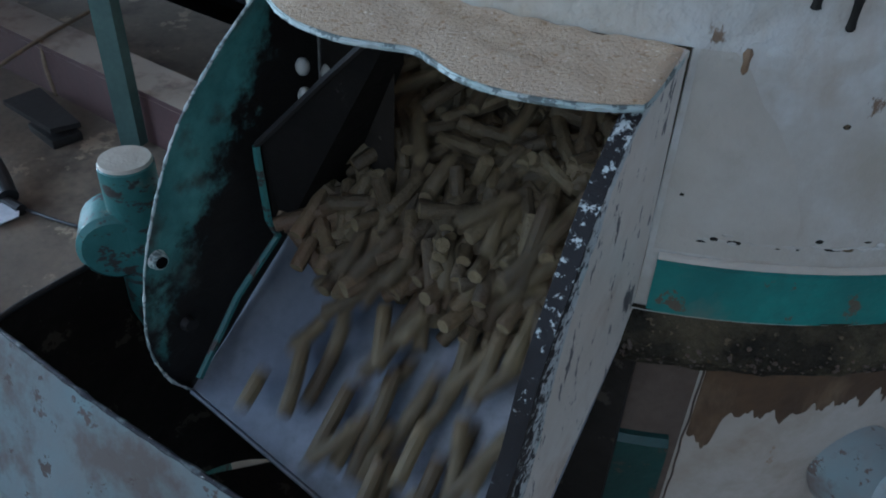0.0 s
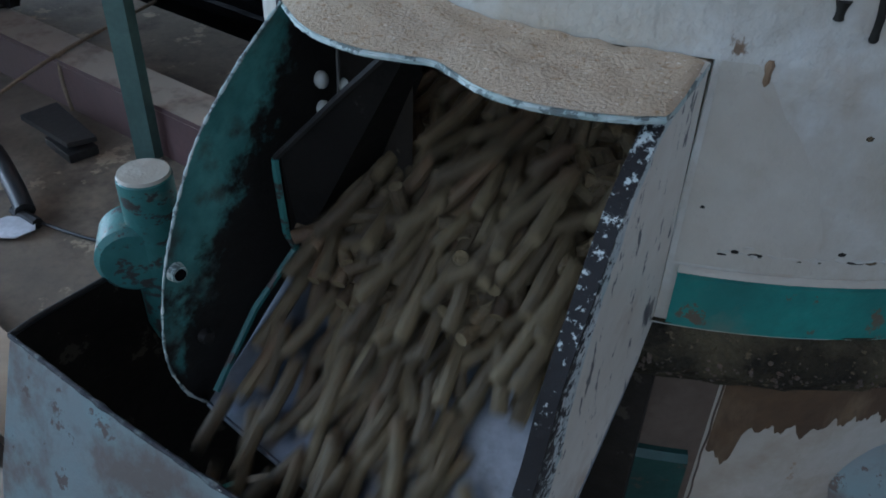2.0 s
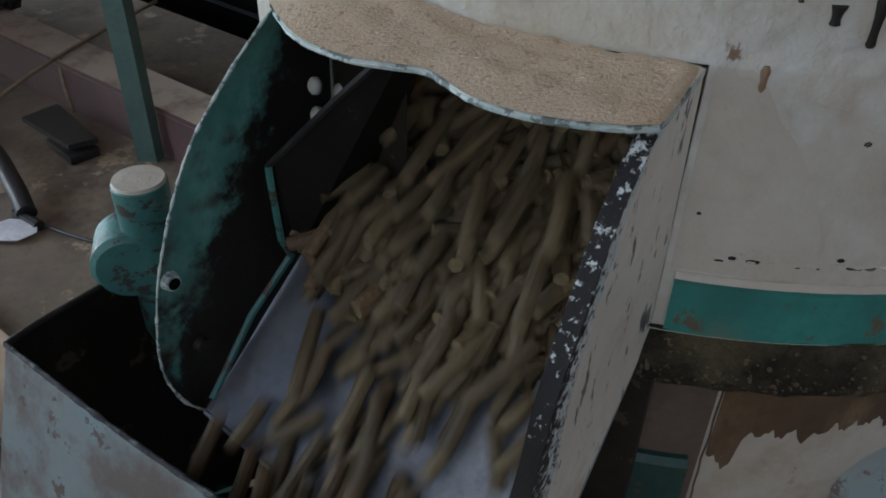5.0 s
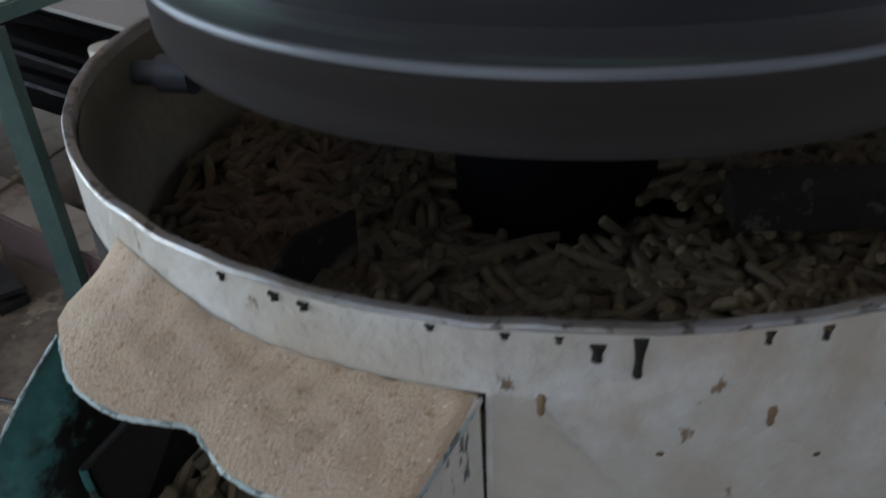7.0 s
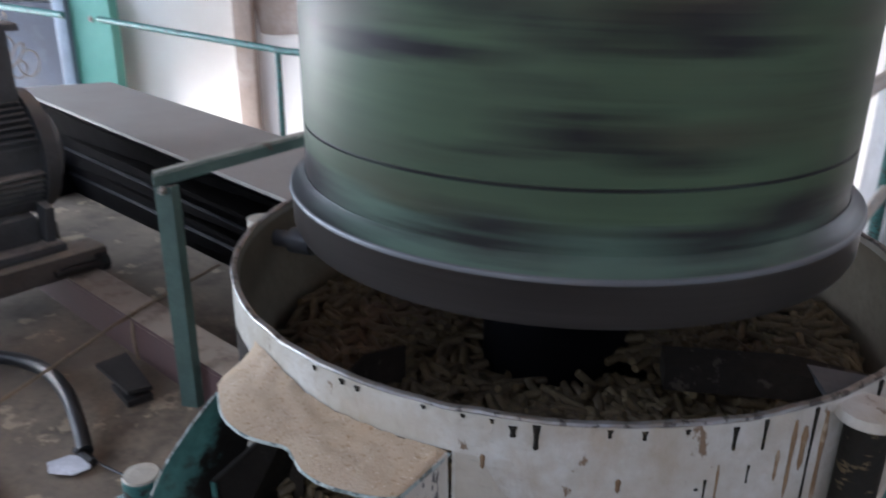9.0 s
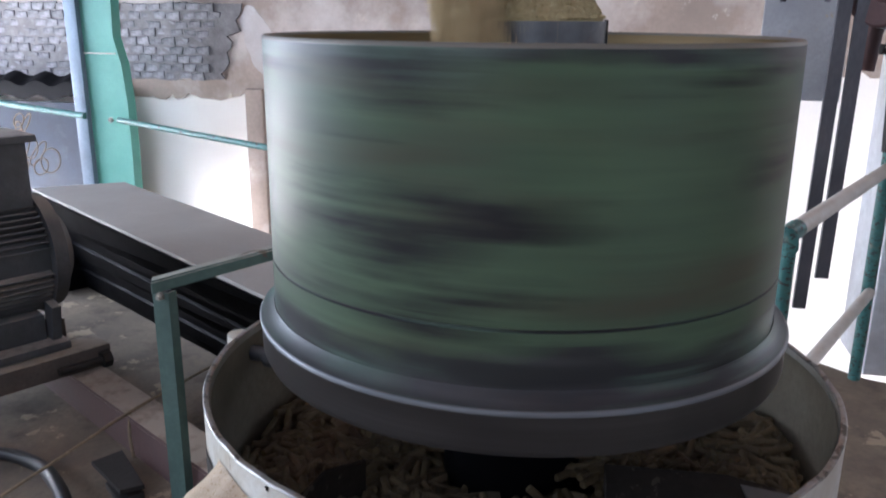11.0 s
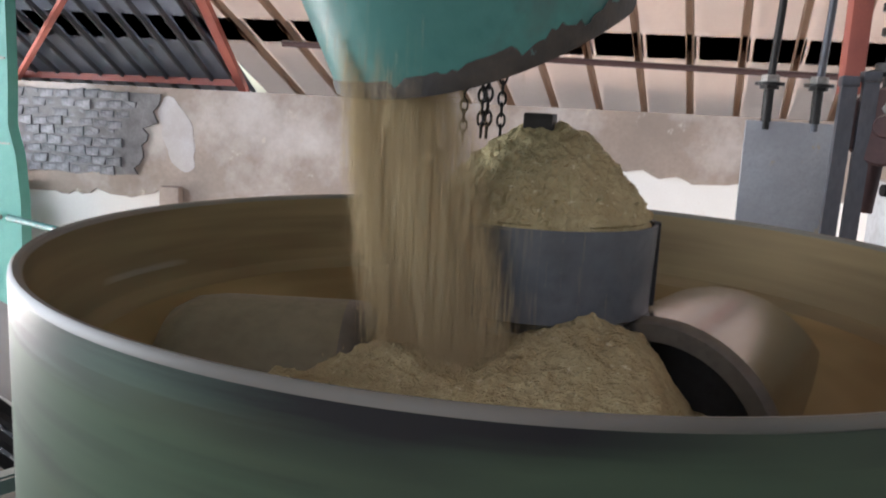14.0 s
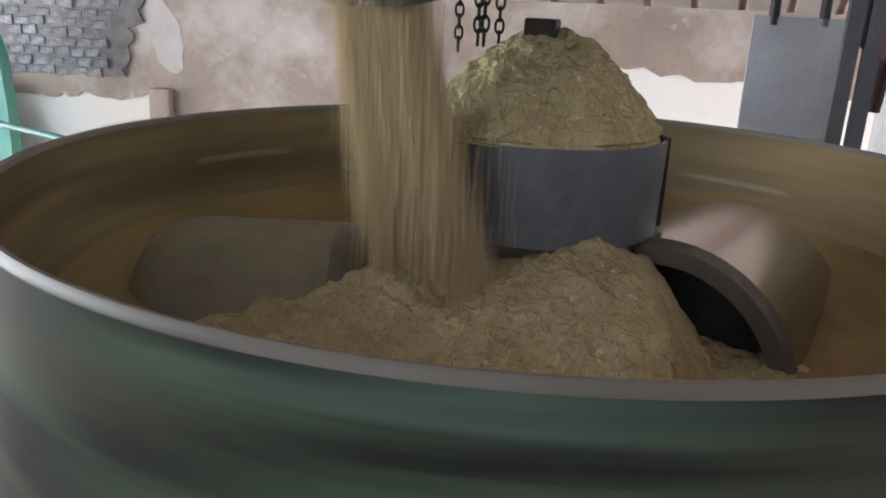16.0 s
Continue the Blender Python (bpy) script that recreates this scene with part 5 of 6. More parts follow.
def hopper():
    t = thing("feed_hopper", "turquoise painted round feed spout cut at a slant", "hopper", (-0.04, 0.02, 1.6))
    cx, cy = -0.042, 0.02
    bm = bmesh.new()
    n = 192
    rings = []
    for i in range(n):
        a = 2 * math.pi * i / n
        ca, sa = math.cos(a), math.sin(a)
        row = []
        for f in (0.0, 0.03, 0.12, 0.3, 0.6, 1.0):
            low = 1.59 + 0.066 * ((1 + ca) / 2) ** 2.4 + 0.012 * sa
            z = low + (2.35 - low) * f
            r = 0.108 + 0.016 * min(f * 5, 1) + 0.16 * f
            row.append(bm.verts.new((cx - 0.11 * f + r * ca, cy + r * sa, z)))
        rings.append(row)
    for i in range(n):
        p, q = rings[i], rings[(i + 1) % n]
        for j in range(5):
            f = bm.faces.new((p[j], q[j], q[j + 1], p[j + 1]))
    bmesh.ops.solidify(bm, geom=bm.faces[:], thickness=0.004)
    part("spout", bm, HOPPER, t)
    bm = bmesh.new()
    rings = []
    for i in range(n):
        a = 2 * math.pi * i / n
        ca, sa = math.cos(a), math.sin(a)
        low = 1.588 + 0.066 * ((1 + ca) / 2) ** 2.4 + 0.012 * sa
        hgt = 0.015 + 0.011 * noise.noise((3 * ca, 3 * sa, 1)) + 0.008 * noise.noise((11 * ca, 11 * sa, 2)) + 0.005 * noise.noise((31 * ca, 31 * sa, 5))
        rings.append([bm.verts.new((cx + (r + 0.001) * ca, cy + (r + 0.001) * sa, z)) for r, z in ((0.1, low + 0.004), (0.1085, low), (0.1105, low + hgt * 0.5), (0.1095 + 0.11 * hgt, low + hgt))])
    for i in range(n):
        p, q = rings[i], rings[(i + 1) % n]
        for j in range(3):
            bm.faces.new((p[j], q[j], q[j + 1], p[j + 1]))
    part("rim", bm, GRIMEBAND, t, "brown grimy worn rim")
    for a in (-72, -66, -63):
        c_, s_ = math.cos(radians(a)), math.sin(radians(a))
        part("grease_run", tube([(cx + 0.1235 * c_, cy + 0.1235 * s_, 1.69), (cx + 0.117 * c_, cy + 0.117 * s_, 1.655)], 0.0022, 6), GREASE, t, "dark grease run")
    return t


hopper()


# ---- sawdust lying in the drum round the roller and pot ----
def meal_bed():
    bm = bmesh.new()
    n, k = 260, 110
    R = 0.285
    rows = []
    for j in range(k + 1):
        r = R * j / k
        row = []
        for i in range(n):
            a = 2 * math.pi * i / n
            x, y = r * math.cos(a), r * math.sin(a)
            h = 1.345 + 0.02 * (r / R) ** 2
            d1 = math.hypot((x + 0.075) * (0.8 if x < -0.075 else 1.0), y + 0.065)
            h = max(h, 1.41 - 0.36 * d1)
            # bank against the pot foot, cut off towards the roller
            d2 = math.hypot((x - 0.055) * 1.0, y + 0.03)
            b = 1.432 - 0.36 * d2
            if x > 0.095:
                b -= (x - 0.095) * 1.1
            h = max(h, b)
            h -= 0.1 * max(0, x - 0.155)
            big = noise.noise((x * 16, y * 16, 0)) * 0.005 + noise.noise((x * 45, y * 45, 5)) * 0.0045 + max(0, noise.noise((x * 80, y * 80, 1))) * 0.004 + abs(noise.noise((x * 50, y * 50, 6))) * 0.005 + noise.noise((x * 130, y * 130, 9)) * 0.0022 + max(0, noise.noise((x * 230, y * 230, 2))) * 0.003
            h += big * (1 - (r / R) ** 6)
            if j == k:
                h = 1.33
            row.append(bm.verts.new((x, y, h)))
        rows.append(row)
    for j in range(1, k):
        for i in range(n):
            bm.faces.new((rows[j][i], rows[j][(i + 1) % n], rows[j + 1][(i + 1) % n], rows[j + 1][i]))
    bmesh.ops.remove_doubles(bm, verts=rows[0], dist=0.001)
    for i in range(n):
        if rows[0][0].is_valid:
            bm.faces.new((rows[0][0], rows[1][i], rows[1][(i + 1) % n]))
    return tagged(part("sawdust_heap", bm, MEAL), "coarse tan sawdust heaped round the press roller", "sawdust", kind="stuff")


meal_bed()


def splash_mesh(name, count, seed):
    """Grains leaping over the heap where the stream lands."""
    rnd = random.Random(seed)
    verts, faces = [], []
    for i in range(count):
        x, y = -0.04 + rnd.gauss(0, 0.036), -0.06 + rnd.gauss(0, 0.035)
        z = 1.395 + abs(rnd.gauss(0, 0.022)) - 0.3 * math.hypot(x + 0.05, y + 0.06)
        q = rnd.uniform(0.0003, 0.0007)
        k = len(verts)
        verts += [(x, y, z + 2 * q), (x + q, y, z), (x, y + q, z), (x - q, y, z), (x, y - q, z), (x, y, z - 2 * q)]
        for a, b in ((1, 2), (2, 3), (3, 4), (4, 1)):
            faces += [(k, k + a, k + b), (k + 5, k + b, k + a)]
    me = bpy.data.meshes.new(name)
    me.from_pydata(verts, [], faces)
    me.materials.append(GRAIN)
    return me


def grain_mesh(name, count, seed):
    """Falling grains: small splinters filling the stream from the spout to the heap, with denser strands."""
    rnd = random.Random(seed)
    verts, faces = [], []
    strands = [(rnd.uniform(-1, 1), rnd.uniform(-1, 1), rnd.uniform(0.1, 0.26)) for _ in range(9)]
    for i in range(count):
        f = rnd.random()
        if i % 2:
            su, sv, sw = strands[rnd.randrange(9)]
            u, v = su + rnd.gauss(0, sw), sv + rnd.gauss(0, sw)
        else:
            u, v = rnd.uniform(-1, 1) + rnd.gauss(0, 0.06), rnd.uniform(-0.9, 0.9)
        z = 1.84 - 0.56 * f
        g = max(0, (1.62 - z) / 0.22)
        x = -0.104 + 0.049 * g + u * (0.0225 + 0.0135 * g)
        y = -0.045 + 0.01 * g + v * (0.028 + 0.012 * g)
        if i % 22 == 0:
            # loose grains beside the stream, thrown wider near the heap
            x += abs(rnd.gauss(0, 0.008 + 0.02 * g))
            y += rnd.gauss(0, 0.02)
        s = rnd.uniform(0.0005, 0.0011)
        ln = s * rnd.uniform(2.0, 5.0)
        o = len(verts)
        t1, t2 = rnd.uniform(-0.5, 0.5), rnd.uniform(-0.5, 0.5)
        verts += [(x + ln * t1, y + ln * t2, z + ln), (x + s, y, z), (x, y + s, z), (x - s, y, z), (x, y - s, z), (x - ln * t1, y - ln * t2, z - ln)]
        for a, b in ((1, 2), (2, 3), (3, 4), (4, 1)):
            faces += [(o, o + a, o + b), (o + 5, o + b, o + a)]
    me = bpy.data.meshes.new(name)
    me.from_pydata(verts, [], faces)
    me.materials.append(GRAIN)
    return me


STREAM = [tagged(new("sawdust_stream", grain_mesh("sawdust_stream", 22000, 40 + k)), "tan sawdust falling in a stream from the feed spout", "sawdust", kind="stuff") for k in range(3)]

SPLASH = tagged(new("sawdust_splash", splash_mesh("sawdust_splash", 2600, 77)), "loose grains of sawdust leaping over the heap", "sawdust", kind="stuff")


# ---- right-hand steelwork ----
def right_side():
    t = thing("guard_rail", "pale and turquoise pipe guard rail beside the mill", "railing", (1.06, 1.98, FZ))
    part("post", tube([(1.06, 1.98, FZ), (1.06, 1.98, 1.06)], 0.022), TURQ, t, "turquoise upright pipe")
    part("post", tube([(0.55, 0.92, FZ), (0.55, 0.92, 1.0)], 0.02), TURQ, t, "turquoise upright pipe")
    part("top_rail", tube([(1.06, 1.96, 1.0), (0.55, 0.92, 1.0)], 0.022), PALEPIPE, t, "pale dusty pipe")
    part("elbow", tube([(0.575, 0.97, 1.0), (0.545, 0.91, 1.0), (0.55, 0.92, 0.96)], 0.025), TURQ, t)
    part("mid_rail", tube([(1.06, 1.96, 0.54), (0.55, 0.92, 0.52)], 0.02), PALEPIPE, t, "pale dusty pipe")
    p = thing("concrete_pillar", "grey-blue weathered concrete pillar", "pillar", (1.45, 2.15, FZ))
    part("shaft", box((1.46, 2.2, 0.8), (0.72, 0.36, 1.22), bevel=0.012), CONCRETE, p)
    b = thing("drive_shaft", "dark iron upright drive shaft with a round end disc", "drive shaft", (0.96, 1.92, 1.1))
    part("lower_shaft", tube([(1.045, 1.94, 1.06), (1.02, 1.94, 1.5)], 0.024), IRON, b)
    part("upper_shaft", tube([(0.985, 1.97, 1.66), (0.97, 1.97, 2.6)], 0.036), IRON, b)
    for z, r in ((1.74, 0.075), (1.76, 0.06), (1.86, 0.055), (1.93, 0.06), (2.0, 0.05)):
        part("collar", lathe([(0.0, z - 0.012), (r, z - 0.012), (r, z + 0.008), (0.0, z + 0.01)], 24, center=(0.982, 1.97)), IRON, b)
    mm = Matrix.Translation((0.945, 1.9, 1.587)) @ Vector((-0.35, -0.93, 0.05)).to_track_quat('Z', 'Y').to_matrix().to_4x4()
    bm = lathe([(0.0, 0.02), (0.03, 0.02), (0.034, 0.012), (0.105, 0.012), (0.112, 0.006), (0.113, -0.012)], 48)
    bmesh.ops.transform(bm, matrix=mm, verts=bm.verts[:])
    part("end_disc", bm, REDOX, b, "dark reddish round end disc")
    bm = lathe([(0.11, -0.012), (0.112, -0.02), (0.11, -0.3), (0.0, -0.3)], 48)
    bmesh.ops.transform(bm, matrix=mm, verts=bm.verts[:])
    part("drum_housing", bm, CONCRETE, b, "pale grey round housing")
    bm = lathe([(0.0, 0.034), (0.014, 0.034), (0.016, 0.02)], 6)
    bmesh.ops.transform(bm, matrix=mm @ pose(0.0, 0.05, 0), verts=bm.verts[:])
    part("bolt", bm, BOLT, b)
    part("valve", tube([(1.0, 1.9, 1.47), (1.01, 1.89, 1.44), (1.0, 1.87, 1.40), (1.03, 1.88, 1.38)], 0.03, 10, None, [0.02, 0.042, 0.03, 0.016]), IRON, b)
    part("valve_handle", tube([(0.97, 1.86, 1.42), (1.02, 1.83, 1.37), (1.03, 1.83, 1.345)], 0.015, 8, None, [0.012, 0.018, 0.008]), PLANK, b)
    part("side_pipe", tube([(0.96, 1.9, 1.405), (1.4, 1.96, 1.40)], 0.018), IRON, b)
    for x0, x1, zt, zb in ((0.835, 0.815, 1.70, 0.48), (0.893, 0.878, 1.715, 0.60)):
        q = thing("hanging_bar", "dark steel flat bar hanging upright", "bar", (x1, 1.9, zb), "hanging bars")
        part("bar", slab([(x1 - 0.022, 1.9, zb), (x1 + 0.022, 1.9, zb), (x0 + 0.022, 1.9, zt), (x0 - 0.022, 1.9, zt)], (0, 0.02, 0)), BARSTEEL, q, "", False)
        part("top_clip", box((x0, 1.915, zt + 0.01), (0.05, 0.04, 0.03), bevel=0.004), BARSTEEL, q)
    q = thing("steel_sleeve", "rusty brown steel sleeve hanging behind the bars", "sleeve", (0.95, 2.0, 1.35))
    part("sleeve", tube([(0.965, 2.0, 1.62), (0.94, 2.0, 1.33)], 0.036), REDOX, q)
    q = thing("hanging_plate", "bare grey steel plate with scratches hung on two threaded rods", "plate", (0.77, 2.2, 1.2))
    part("plate", box((0.776, 2.21, 1.395), (0.30, 0.012, 0.385), bevel=0.002), PLATE, q)
    for x, mt in ((0.688, IRON), (0.84, BARSTEEL)):
        rod = part("rod", tube([(x, 2.21, 1.56), (x, 2.21, 1.70), (x + 0.012, 2.21, 1.95), (x + 0.02, 2.2, 2.75)], 0.0125), mt, q)
        part("rod_foot", tube([(x, 2.21, 1.585), (x, 2.21, 1.70)], 0.016), IRON, q)
        part("washer", lathe([(0.0, 1.702), (0.045, 1.702), (0.045, 1.712), (0.0, 1.712)], 24, center=(x, 2.21)), IRON, q)
        part("nut", lathe([(0.0, 1.69), (0.03, 1.69), (0.03, 1.702)], 6, center=(x, 2.21)), IRON, q)
        part("nut", lathe([(0.0, 1.735), (0.028, 1.735), (0.03, 1.712)], 6, center=(x, 2.21)), BOLT, q)
    q = thing("red_post", "dark red painted steel roof post", "post", (1.06, 2.6, 1.7))
    part("post", box((1.06, 2.6, 2.4), (0.07, 0.07, 1.4), bevel=0.004), REDPAINT, q)


right_side()


# ---- clutter on the platform ----
def clutter():
    t = thing("black_cable", "thick black rubber cable bent on the dusty floor", "cable", (-1.3, 0.55, FZ))
    part("cable", tube(smooth_line([(-2.1, 0.62, 0.21), (-1.7, 0.74, 0.215), (-1.48, 0.7, 0.23), (-1.3, 0.57, 0.25), (-1.19, 0.46, 0.23), (-1.13, 0.39, 0.21)], 30), 0.02, 12), CABLE, t)
    part("cut_end", tube([(-1.16, 0.40, 0.203), (-1.09, 0.36, 0.203)], 0.012, 8), IRON, t)
    t = thing("paper_scrap", "white scrap of paper lying on the floor", "paper", (-1.15, 0.35, FZ))
    part("sheet", slab([(-1.2, 0.34, 0.2), (-1.16, 0.375, 0.203), (-1.1, 0.372, 0.206), (-1.085, 0.34, 0.202), (-1.11, 0.31, 0.2), (-1.17, 0.305, 0.2)], (0, 0, 0.002)), PAPER, t, "", False)
    t = thing("floor_bracket", "small dusty steel bracket lying by the beam", "bracket", (-1.21, 0.69, FZ))
    part("tongue", slab([(-1.33, 0.75, 0.215), (-1.15, 0.62, 0.225), (-1.10, 0.66, 0.225), (-1.28, 0.83, 0.215)], (0, 0, 0.012)), IRON, t, "", False)
    part("base", box((-1.17, 0.67, 0.203), (0.12, 0.07, 0.022), -38, 0.004), IRON, t)
    t = thing("twine", "loose brown twine tied across the beam", "twine", (-1.3, 0.85, 0.3))
    part("strand", tube(smooth_line([(-1.2, 1.3, 0.32), (-1.28, 0.89, 0.325), (-1.36, 0.62, 0.29), (-1.45, 0.42, 0.25), (-1.6, 0.3, 0.21)], 20), 0.005, 6), WIRE, t)
    part("strand", tube(smooth_line([(-1.28, 0.89, 0.325), (-1.27, 0.86, 0.27), (-1.25, 0.84, 0.2)], 8), 0.005, 6), WIRE, t)
    t = thing("thin_cord", "thin dark cord lying on the dusty floor", "cord", (-0.9, 0.3, FZ))
    part("cord", tube(smooth_line([(-1.12, 0.38, 0.2), (-0.95, 0.33, 0.195), (-0.8, 0.33, 0.195), (-0.6, 0.25, 0.195)], 16), 0.0035, 6), CABLE, t)
    t = thing("floor_board", "pale wooden board lying on the platform", "board", (-1.15, 0.22, FZ))
    part("board", slab([(-1.75, 0.52, 0.20), (-0.7, -0.14, 0.20), (-0.76, -0.24, 0.20), (-1.81, 0.42, 0.20)], (0, 0, 0.03)), PLANK, t, "", False)
    t = thing("wire_tangle", "tangle of thin brown wire hanging from the rail", "wire", (-3.6, 3.55, 0.6))
    rnd = random.Random(8)
    for k in range(10):
        c = Vector((-3.62 + rnd.uniform(-0.13, 0.13), 3.5, 0.7 + rnd.uniform(-0.2, 0.14)))
        r = rnd.uniform(0.03, 0.075)
        part("loop", tube([c + Vector((r * math.cos(a), 0.02 * math.sin(a + k), (1.2 + 0.1 * (k % 4)) * r * math.sin(a + 0.13 * k))) for a in np.linspace(0, 6.28, 30)], 0.004, 5), WIRE, t)
    t = thing("white_bottle", "small white plastic canister standing by the guard", "canister", (-1.03, 1.5, FZ))
    part("body", lathe([(0.0, FZ), (0.034, FZ), (0.036, 0.2), (0.036, 0.32), (0.02, 0.35), (0.02, 0.37), (0.0, 0.37)], 24, center=(-1.0, 1.44)), PAPER, t)


clutter()


# ---- pellets ----
PR = 0.0060


def pellet_bm(length, bend, seg=9, r=PR):
    bm = bmesh.new()
    pts = [Vector((bend * (1 - (2 * f - 1) ** 2), 0, (f - 0.5) * length)) for f in (0, 0.03, 0.5, 0.97, 1)]
    tube(pts, r, seg, bm, [r * 0.9, r, r, r, r * 0.88])
    return bm


rndp = random.Random(11)
PELLETS = []
for k in range(7):
    bm = pellet_bm(0.03 + 0.006 * k, 0.0012 * (k % 3))
    bm.faces.ensure_lookup_table()
    for f in bm.faces:
        f.material_index = 1 if len(f.verts) > 4 else 0
    PELLETS.append(mesh_of("pellet", bm, [PELLET, PELLET_END]))


def pellet_pile(name, poses, label):
    """Many pellets joined into one uncounted pile."""
    verts, faces, mats = [], [], []
    base = [([v.co.copy() for v in m.vertices], [tuple(p.vertices) for p in m.polygons], [p.material_index for p in m.polygons]) for m in PELLETS]
    for k, m in poses:
        v, f, mi = base[k]
        o = len(verts)
        verts += [tuple(m @ c) for c in v]
        faces += [tuple(i + o for i in q) for q in f]
        mats += mi
    me = bpy.data.meshes.new(name)
    me.from_pydata(verts, [], faces)
    me.materials.append(PELLET)
    me.materials.append(PELLET_END)
    me.polygons.foreach_set("material_index", mats)
    me.polygons.foreach_set("use_smooth", [True] * len(mats))
    me.set_sharp_from_angle(angle=radians(38))
    return tagged(new(name, me), label, "pellets", kind="stuff")


poses = []
for i in range(4200):
    a = rndp.uniform(0, 360)
    r = math.sqrt(rndp.uniform(0.11 ** 2, 0.415 ** 2))
    x, y = r * math.cos(radians(a)), r * math.sin(radians(a))
    top = 0.84 + 0.025 * noise.noise((x * 6, y * 6, 0)) + (0.03 if -30 < (a + 180) % 360 - 180 < 60 else 0)
    kk = rndp.randrange(7)
    # lying pellets near the wall turn along it
    spin = rndp.uniform(0, 360) if r < 0.40 else a + rndp.gauss(0, 12)
    poses.append((kk, pose(x, y, top - 0.035 * rndp.random() ** 1.5, 90 + rndp.gauss(0, 14), 0, spin)))
pellet_pile("pan_pellets", poses, "brown pressed pellets lying deep in the pan")

# chute floor corners: back left, back right, lip left, lip right
CB, CA, CC, CD = Vector((-0.325, -0.337, 0.762)), Vector((-0.066, -0.430, 0.762)), Vector((-0.406, -0.452, 0.643)), Vector((-0.156, -0.605, 0.591))
CN = (CC - CB).cross(CA - CB).normalized()
if CN.z < 0:
    CN = -CN
OUT = Vector((DX, DY, 0))


def chute_point(u, v, h):
    """u across, v down the slope (0 at the pan, 1 at the lip, below 0 inside the pan), h above the floor."""
    if v >= 0:
        return CB.lerp(CA, u).lerp(CC.lerp(CD, u), v) + CN * h
    p = CB.lerp(CA, u) + OUT * (v * 0.2)
    n = CN.lerp(Vector((0, 0, 1)), min(1, -v * 3))
    return p + n * h


def pile_height(v):
    return 0.105 - 0.083 * max(0.0, min(1.0, (v + 0.25) / 0.75)) ** 0.8


poses = []
for i in range(900):
    u, v = rndp.uniform(0.1, 0.87), rndp.uniform(-0.75, 0.24)
    h = pile_height(v) * rndp.uniform(0.0, 0.8) - 0.004 + PR
    p = chute_point(u, v, h)
    d = Vector((DX + rndp.gauss(0, 0.6), DY + rndp.gauss(0, 0.6), -0.5 + rndp.gauss(0, 0.35))).normalized()
    poses.append((rndp.randrange(7), Matrix.Translation(p) @ d.to_track_quat('Z', 'Y').to_matrix().to_4x4()))
pellet_pile("chute_pellets", poses, "brown pressed pellets banked up in the outlet")

# sliding pellets: entry time at the pan's edge, way across, layer
ENTRIES = []
for t0, t1, rate, many in ((-0.62, 0.08, 130, 1), (0.08, 0.42, 60, 1), (0.42, 1.5, 80, 1), (0.42, 1.5, 28, 3), (1.5, 3.3, 20, 1), (1.5, 3.3, 55, 3), (3.3, 4.7, 30, 3), (4.7, 7.0, 40, 1), (4.7, 7.0, 75, 3), (7.0, 8.6, 16, 3)):
    n = int((t1 - t0) * rate)
    ENTRIES += [(t0 + (t1 - t0) * (i + rndp.random()) / n, many) for i in range(n)]
CLUMPS = []
for k in range(6):
    bm = bmesh.new()
    for q in range(5):
        one = pellet_bm(0.034 + 0.007 * rndp.randrange(6), 0.0012 * rndp.randrange(3))
        bmesh.ops.transform(one, matrix=pose((q - 2) * rndp.uniform(0.018, 0.032), rndp.uniform(-0.006, 0.006), rndp.uniform(-0.035, 0.035), 0, rndp.gauss(0, 13), 0), verts=one.verts[:])
        for f in one.faces:
            f.material_index = 1 if len(f.verts) > 4 else 0
        tmp = bpy.data.meshes.new("tmp")
        one.to_mesh(tmp)
        one.free()
        bm.from_mesh(tmp)
        bpy.data.meshes.remove(tmp)
    CLUMPS.append(mesh_of("pellet_clump", bm, [PELLET, PELLET_END]))
SLIDERS = []
for te, many in ENTRIES:
    if many == 1:
        ob = tagged(new("pellet", PELLETS[rndp.randrange(7)]), "olive brown pressed pellet sliding down the chute", "pellet", "sliding pellets")
    else:
        ob = tagged(new("pellet_clump", CLUMPS[rndp.randrange(6)]), "olive brown pressed pellets sliding down the chute together", "pellets", kind="stuff")
    SLIDERS.append((ob, te, many))


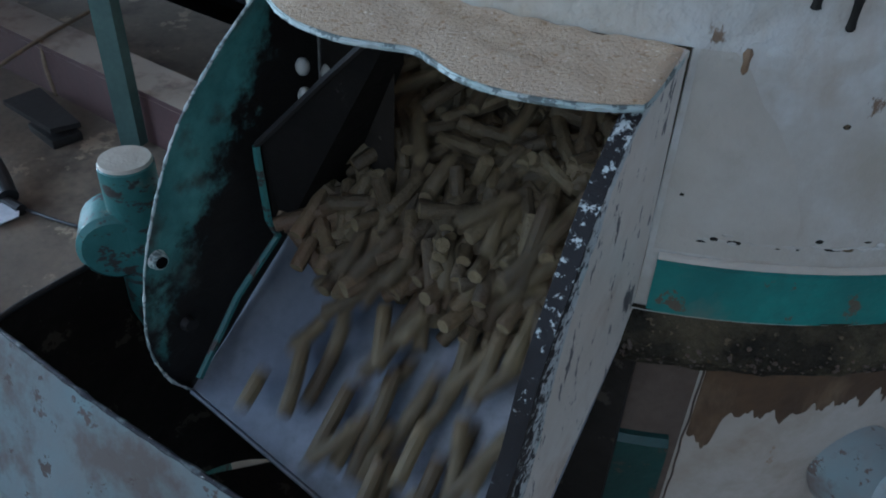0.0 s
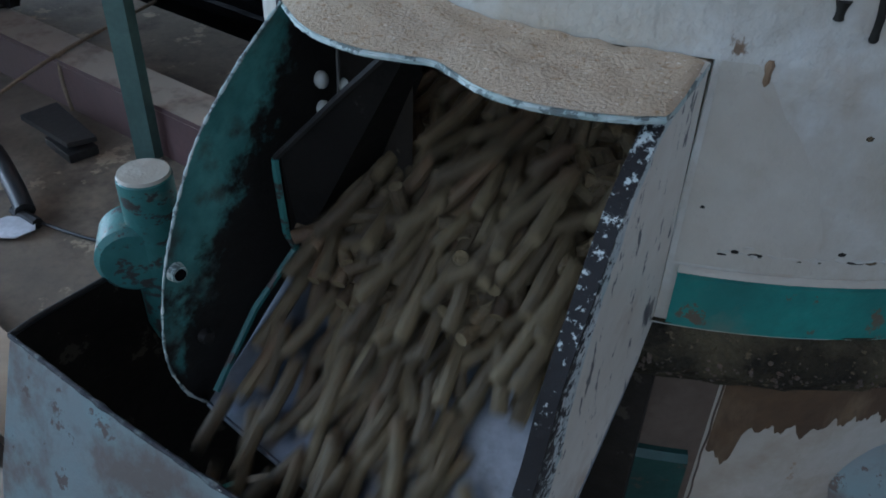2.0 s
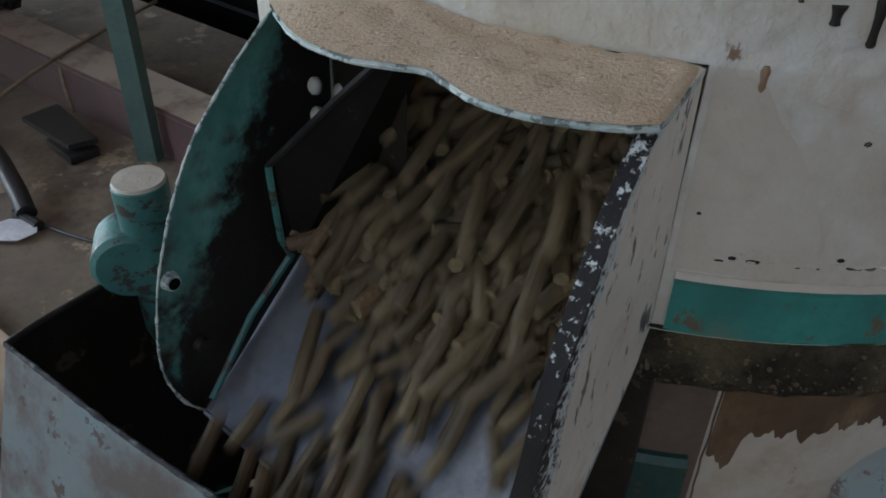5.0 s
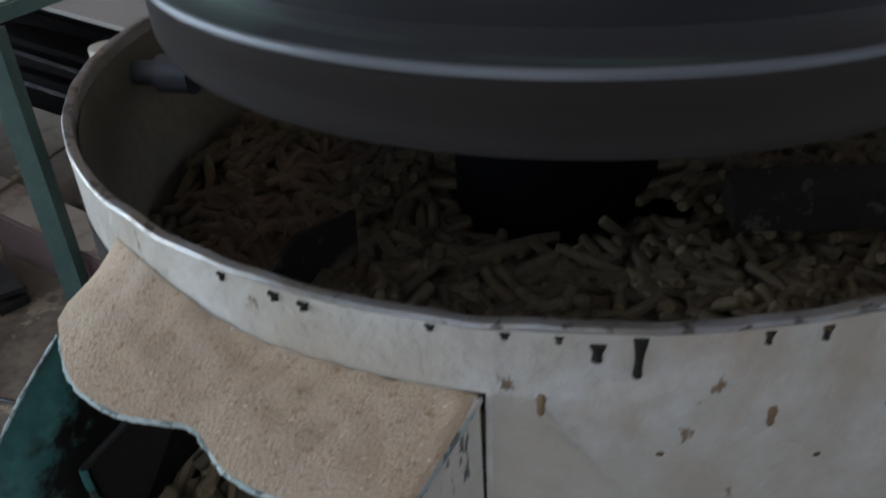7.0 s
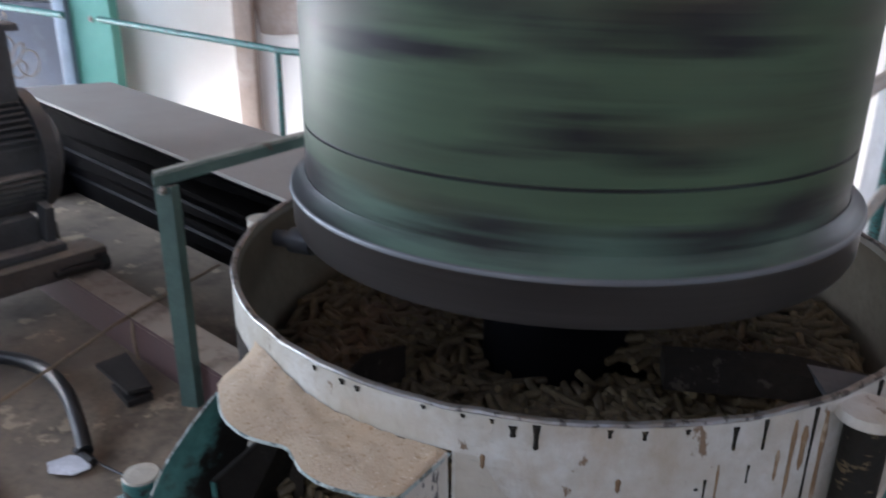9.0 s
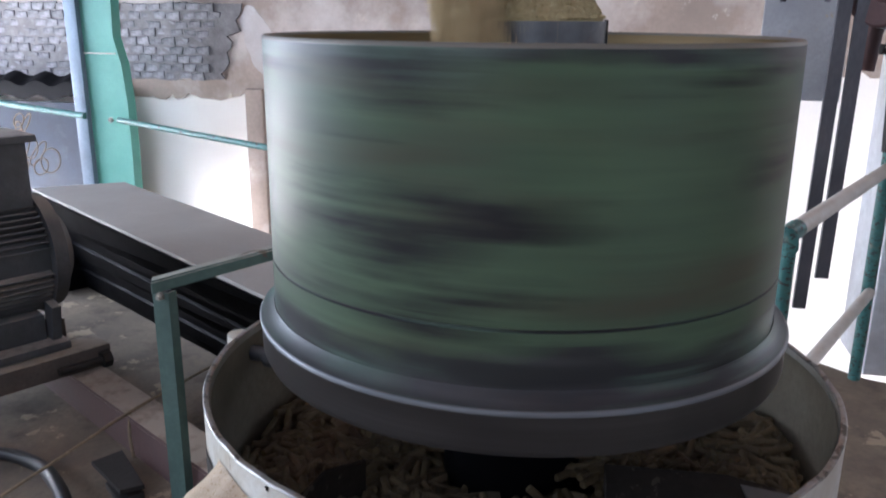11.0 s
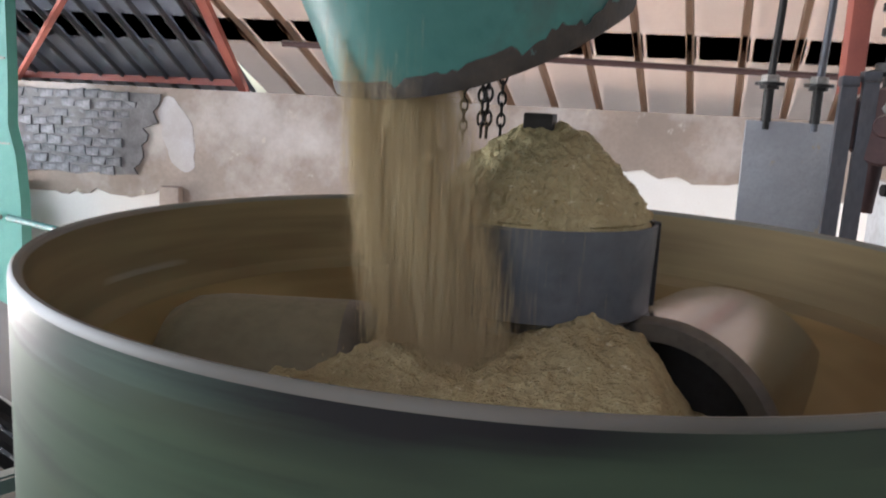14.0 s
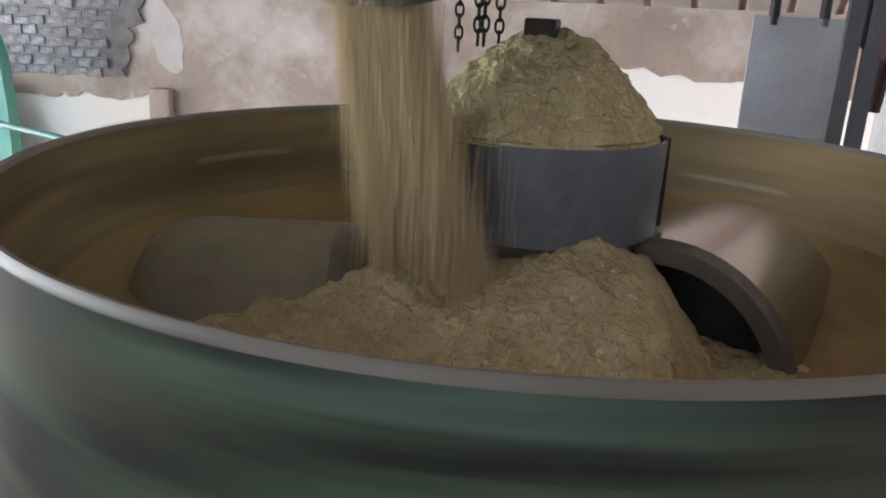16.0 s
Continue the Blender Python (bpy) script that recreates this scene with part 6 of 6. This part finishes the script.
def slide_rows(te, many, rnd):
    u0 = rnd.uniform(0.09, 0.89) if many == 1 else rnd.uniform(0.26, 0.7)
    if te < 0.1:
        u0 = 0.22 + 0.67 * rnd.random() ** 0.7
    u1 = u0 + rnd.gauss(0, 0.04)
    u1 = max(0.08, min(0.9, u1)) if many == 1 else max(0.24, min(0.72, u1))
    lay = rnd.uniform(0.55, 1.0) if rnd.random() < 0.6 else rnd.uniform(0.0, 0.6)
    slow = rnd.uniform(0.95, 1.3)
    yaw0, yaw1 = rnd.gauss(0, 42 if many == 1 else 16), rnd.gauss(0, 12)
    tip0 = rnd.gauss(0, 16)

    def at(v, f, drop=0.0, out=0.0):
        h = PR + pile_height(v) * lay + 0.003 * rnd.random()
        u = u0 + (u1 - u0) * f
        p = chute_point(u, min(v, 1.0), h) + Vector((0, 0, -drop)) + OUT * out
        way = (CC - CB).normalized()
        side = CN.cross(way)
        yaw = radians(yaw0 + (yaw1 - yaw0) * f)
        d = way * math.cos(yaw) + side * math.sin(yaw) + CN * math.sin(radians(tip0 * (1 - f)))
        if v < 0:
            d.z *= 0.5
        d.normalize()
        e1 = CN.cross(d).normalized()
        e2 = d.cross(e1)
        return Matrix.Translation(p) @ Matrix((e1, e2, d)).transposed().to_4x4()
    key = [(-0.62, -0.55, 0.0), (-0.3, -0.32, 0.15), (0.0, -0.05, 0.4), (0.2, 0.2, 0.6), (0.36, 0.5, 0.8), (0.49, 0.82, 1.0), (0.56, 1.0, 1.0)]
    rows = [(te + dt * slow, at(v, f)) for dt, v, f in key]
    a = rnd.uniform(0, 360)
    r = rnd.uniform(0.22, 0.39) if many == 1 else rnd.uniform(0.2, 0.34)
    wait = pose(r * math.cos(radians(a)), r * math.sin(radians(a)), rnd.uniform(0.775, 0.79), 90, 0, rnd.uniform(0, 360))
    tf = te + 0.56 * slow
    fall = [(tf + 0.07, at(1.0, 1.0, 0.045, 0.03)), (tf + 0.14, at(1.0, 1.0, 0.125, 0.045)),
            (tf + 0.2, pose(-0.33 + rnd.uniform(-0.1, 0.14), -0.47 + rnd.uniform(-0.05, 0.05), 0.375 + rnd.uniform(0, 0.06), 90 + rnd.gauss(0, 12), 0, rnd.uniform(0, 360)))]
    rows = rows + fall
    pre = rows[0][0] - 0.3
    rows = [(pre, wait)] + rows
    return rows


def clip_rows(rows, end=16.0):
    """Rows cut to the clip, with rows at its start and end."""
    def between(t):
        if t <= rows[0][0]:
            return rows[0][1]
        for (a, m), (b, n) in zip(rows, rows[1:]):
            if a <= t <= b:
                return m.lerp(n, (t - a) / (b - a))
        return rows[-1][1]
    out = [(0.0, between(0.0))] + [(t, m) for t, m in rows if 0.04 < t < end - 0.04] + [(end, between(end))]
    done = [out[0]]
    for t, m in out[1:]:
        if frame(t) > frame(done[-1][0]):
            done.append((t, m))
    return done


def gentle(rows):
    """Adds rows where a pellet would turn by more than a quarter between two rows."""
    out = [rows[0]]
    for t, m in rows[1:]:
        t0, m0 = out[-1]
        q0, q1 = m0.to_quaternion(), m.to_quaternion()
        ang = math.degrees(q0.rotation_difference(q1).angle)
        if ang > 180:
            ang = 360 - ang
        if ang > 85:
            half = Matrix.Translation(m0.translation.lerp(m.translation, 0.5)) @ q0.slerp(q1, 0.5).to_matrix().to_4x4()
            out.append(((t0 + t) / 2, half))
        out.append((t, m))
    return out


def motions():
    walk(DRUM_OB, [(0.1 * i, pose(0, 0, 1.03, 0, 0, (66.0 * i) % 360)) for i in range(161)])
    # the stream drops in short repeated falls, three layers out of step
    for k, ob in enumerate(STREAM):
        rows = []
        for i in range(-1, 161):
            t = 0.1 * i + k * 0.0334
            if 0 < t < 15.88:
                rows += [(t, pose(0, 0, 0.09)), (t + 0.0667, pose(0, 0, -0.09))]
        walk(ob, [(0.0, pose(0, 0, 0.0))] + [r for r in rows if r[0] > 0.02] + [(16.0, pose(0, 0, 0.0))])
    walk(SPLASH, [(0.1 * i, pose(0.004 * math.sin(i * 2.1), 0.004 * math.cos(i * 1.7), 0.022 * (1 if i % 2 else -1))) for i in range(161)])
    rnd = random.Random(21)
    for ob, te, many in SLIDERS:
        rows = slide_rows(te, many, rnd)
        walk(ob, clip_rows(gentle(rows)))


motions()
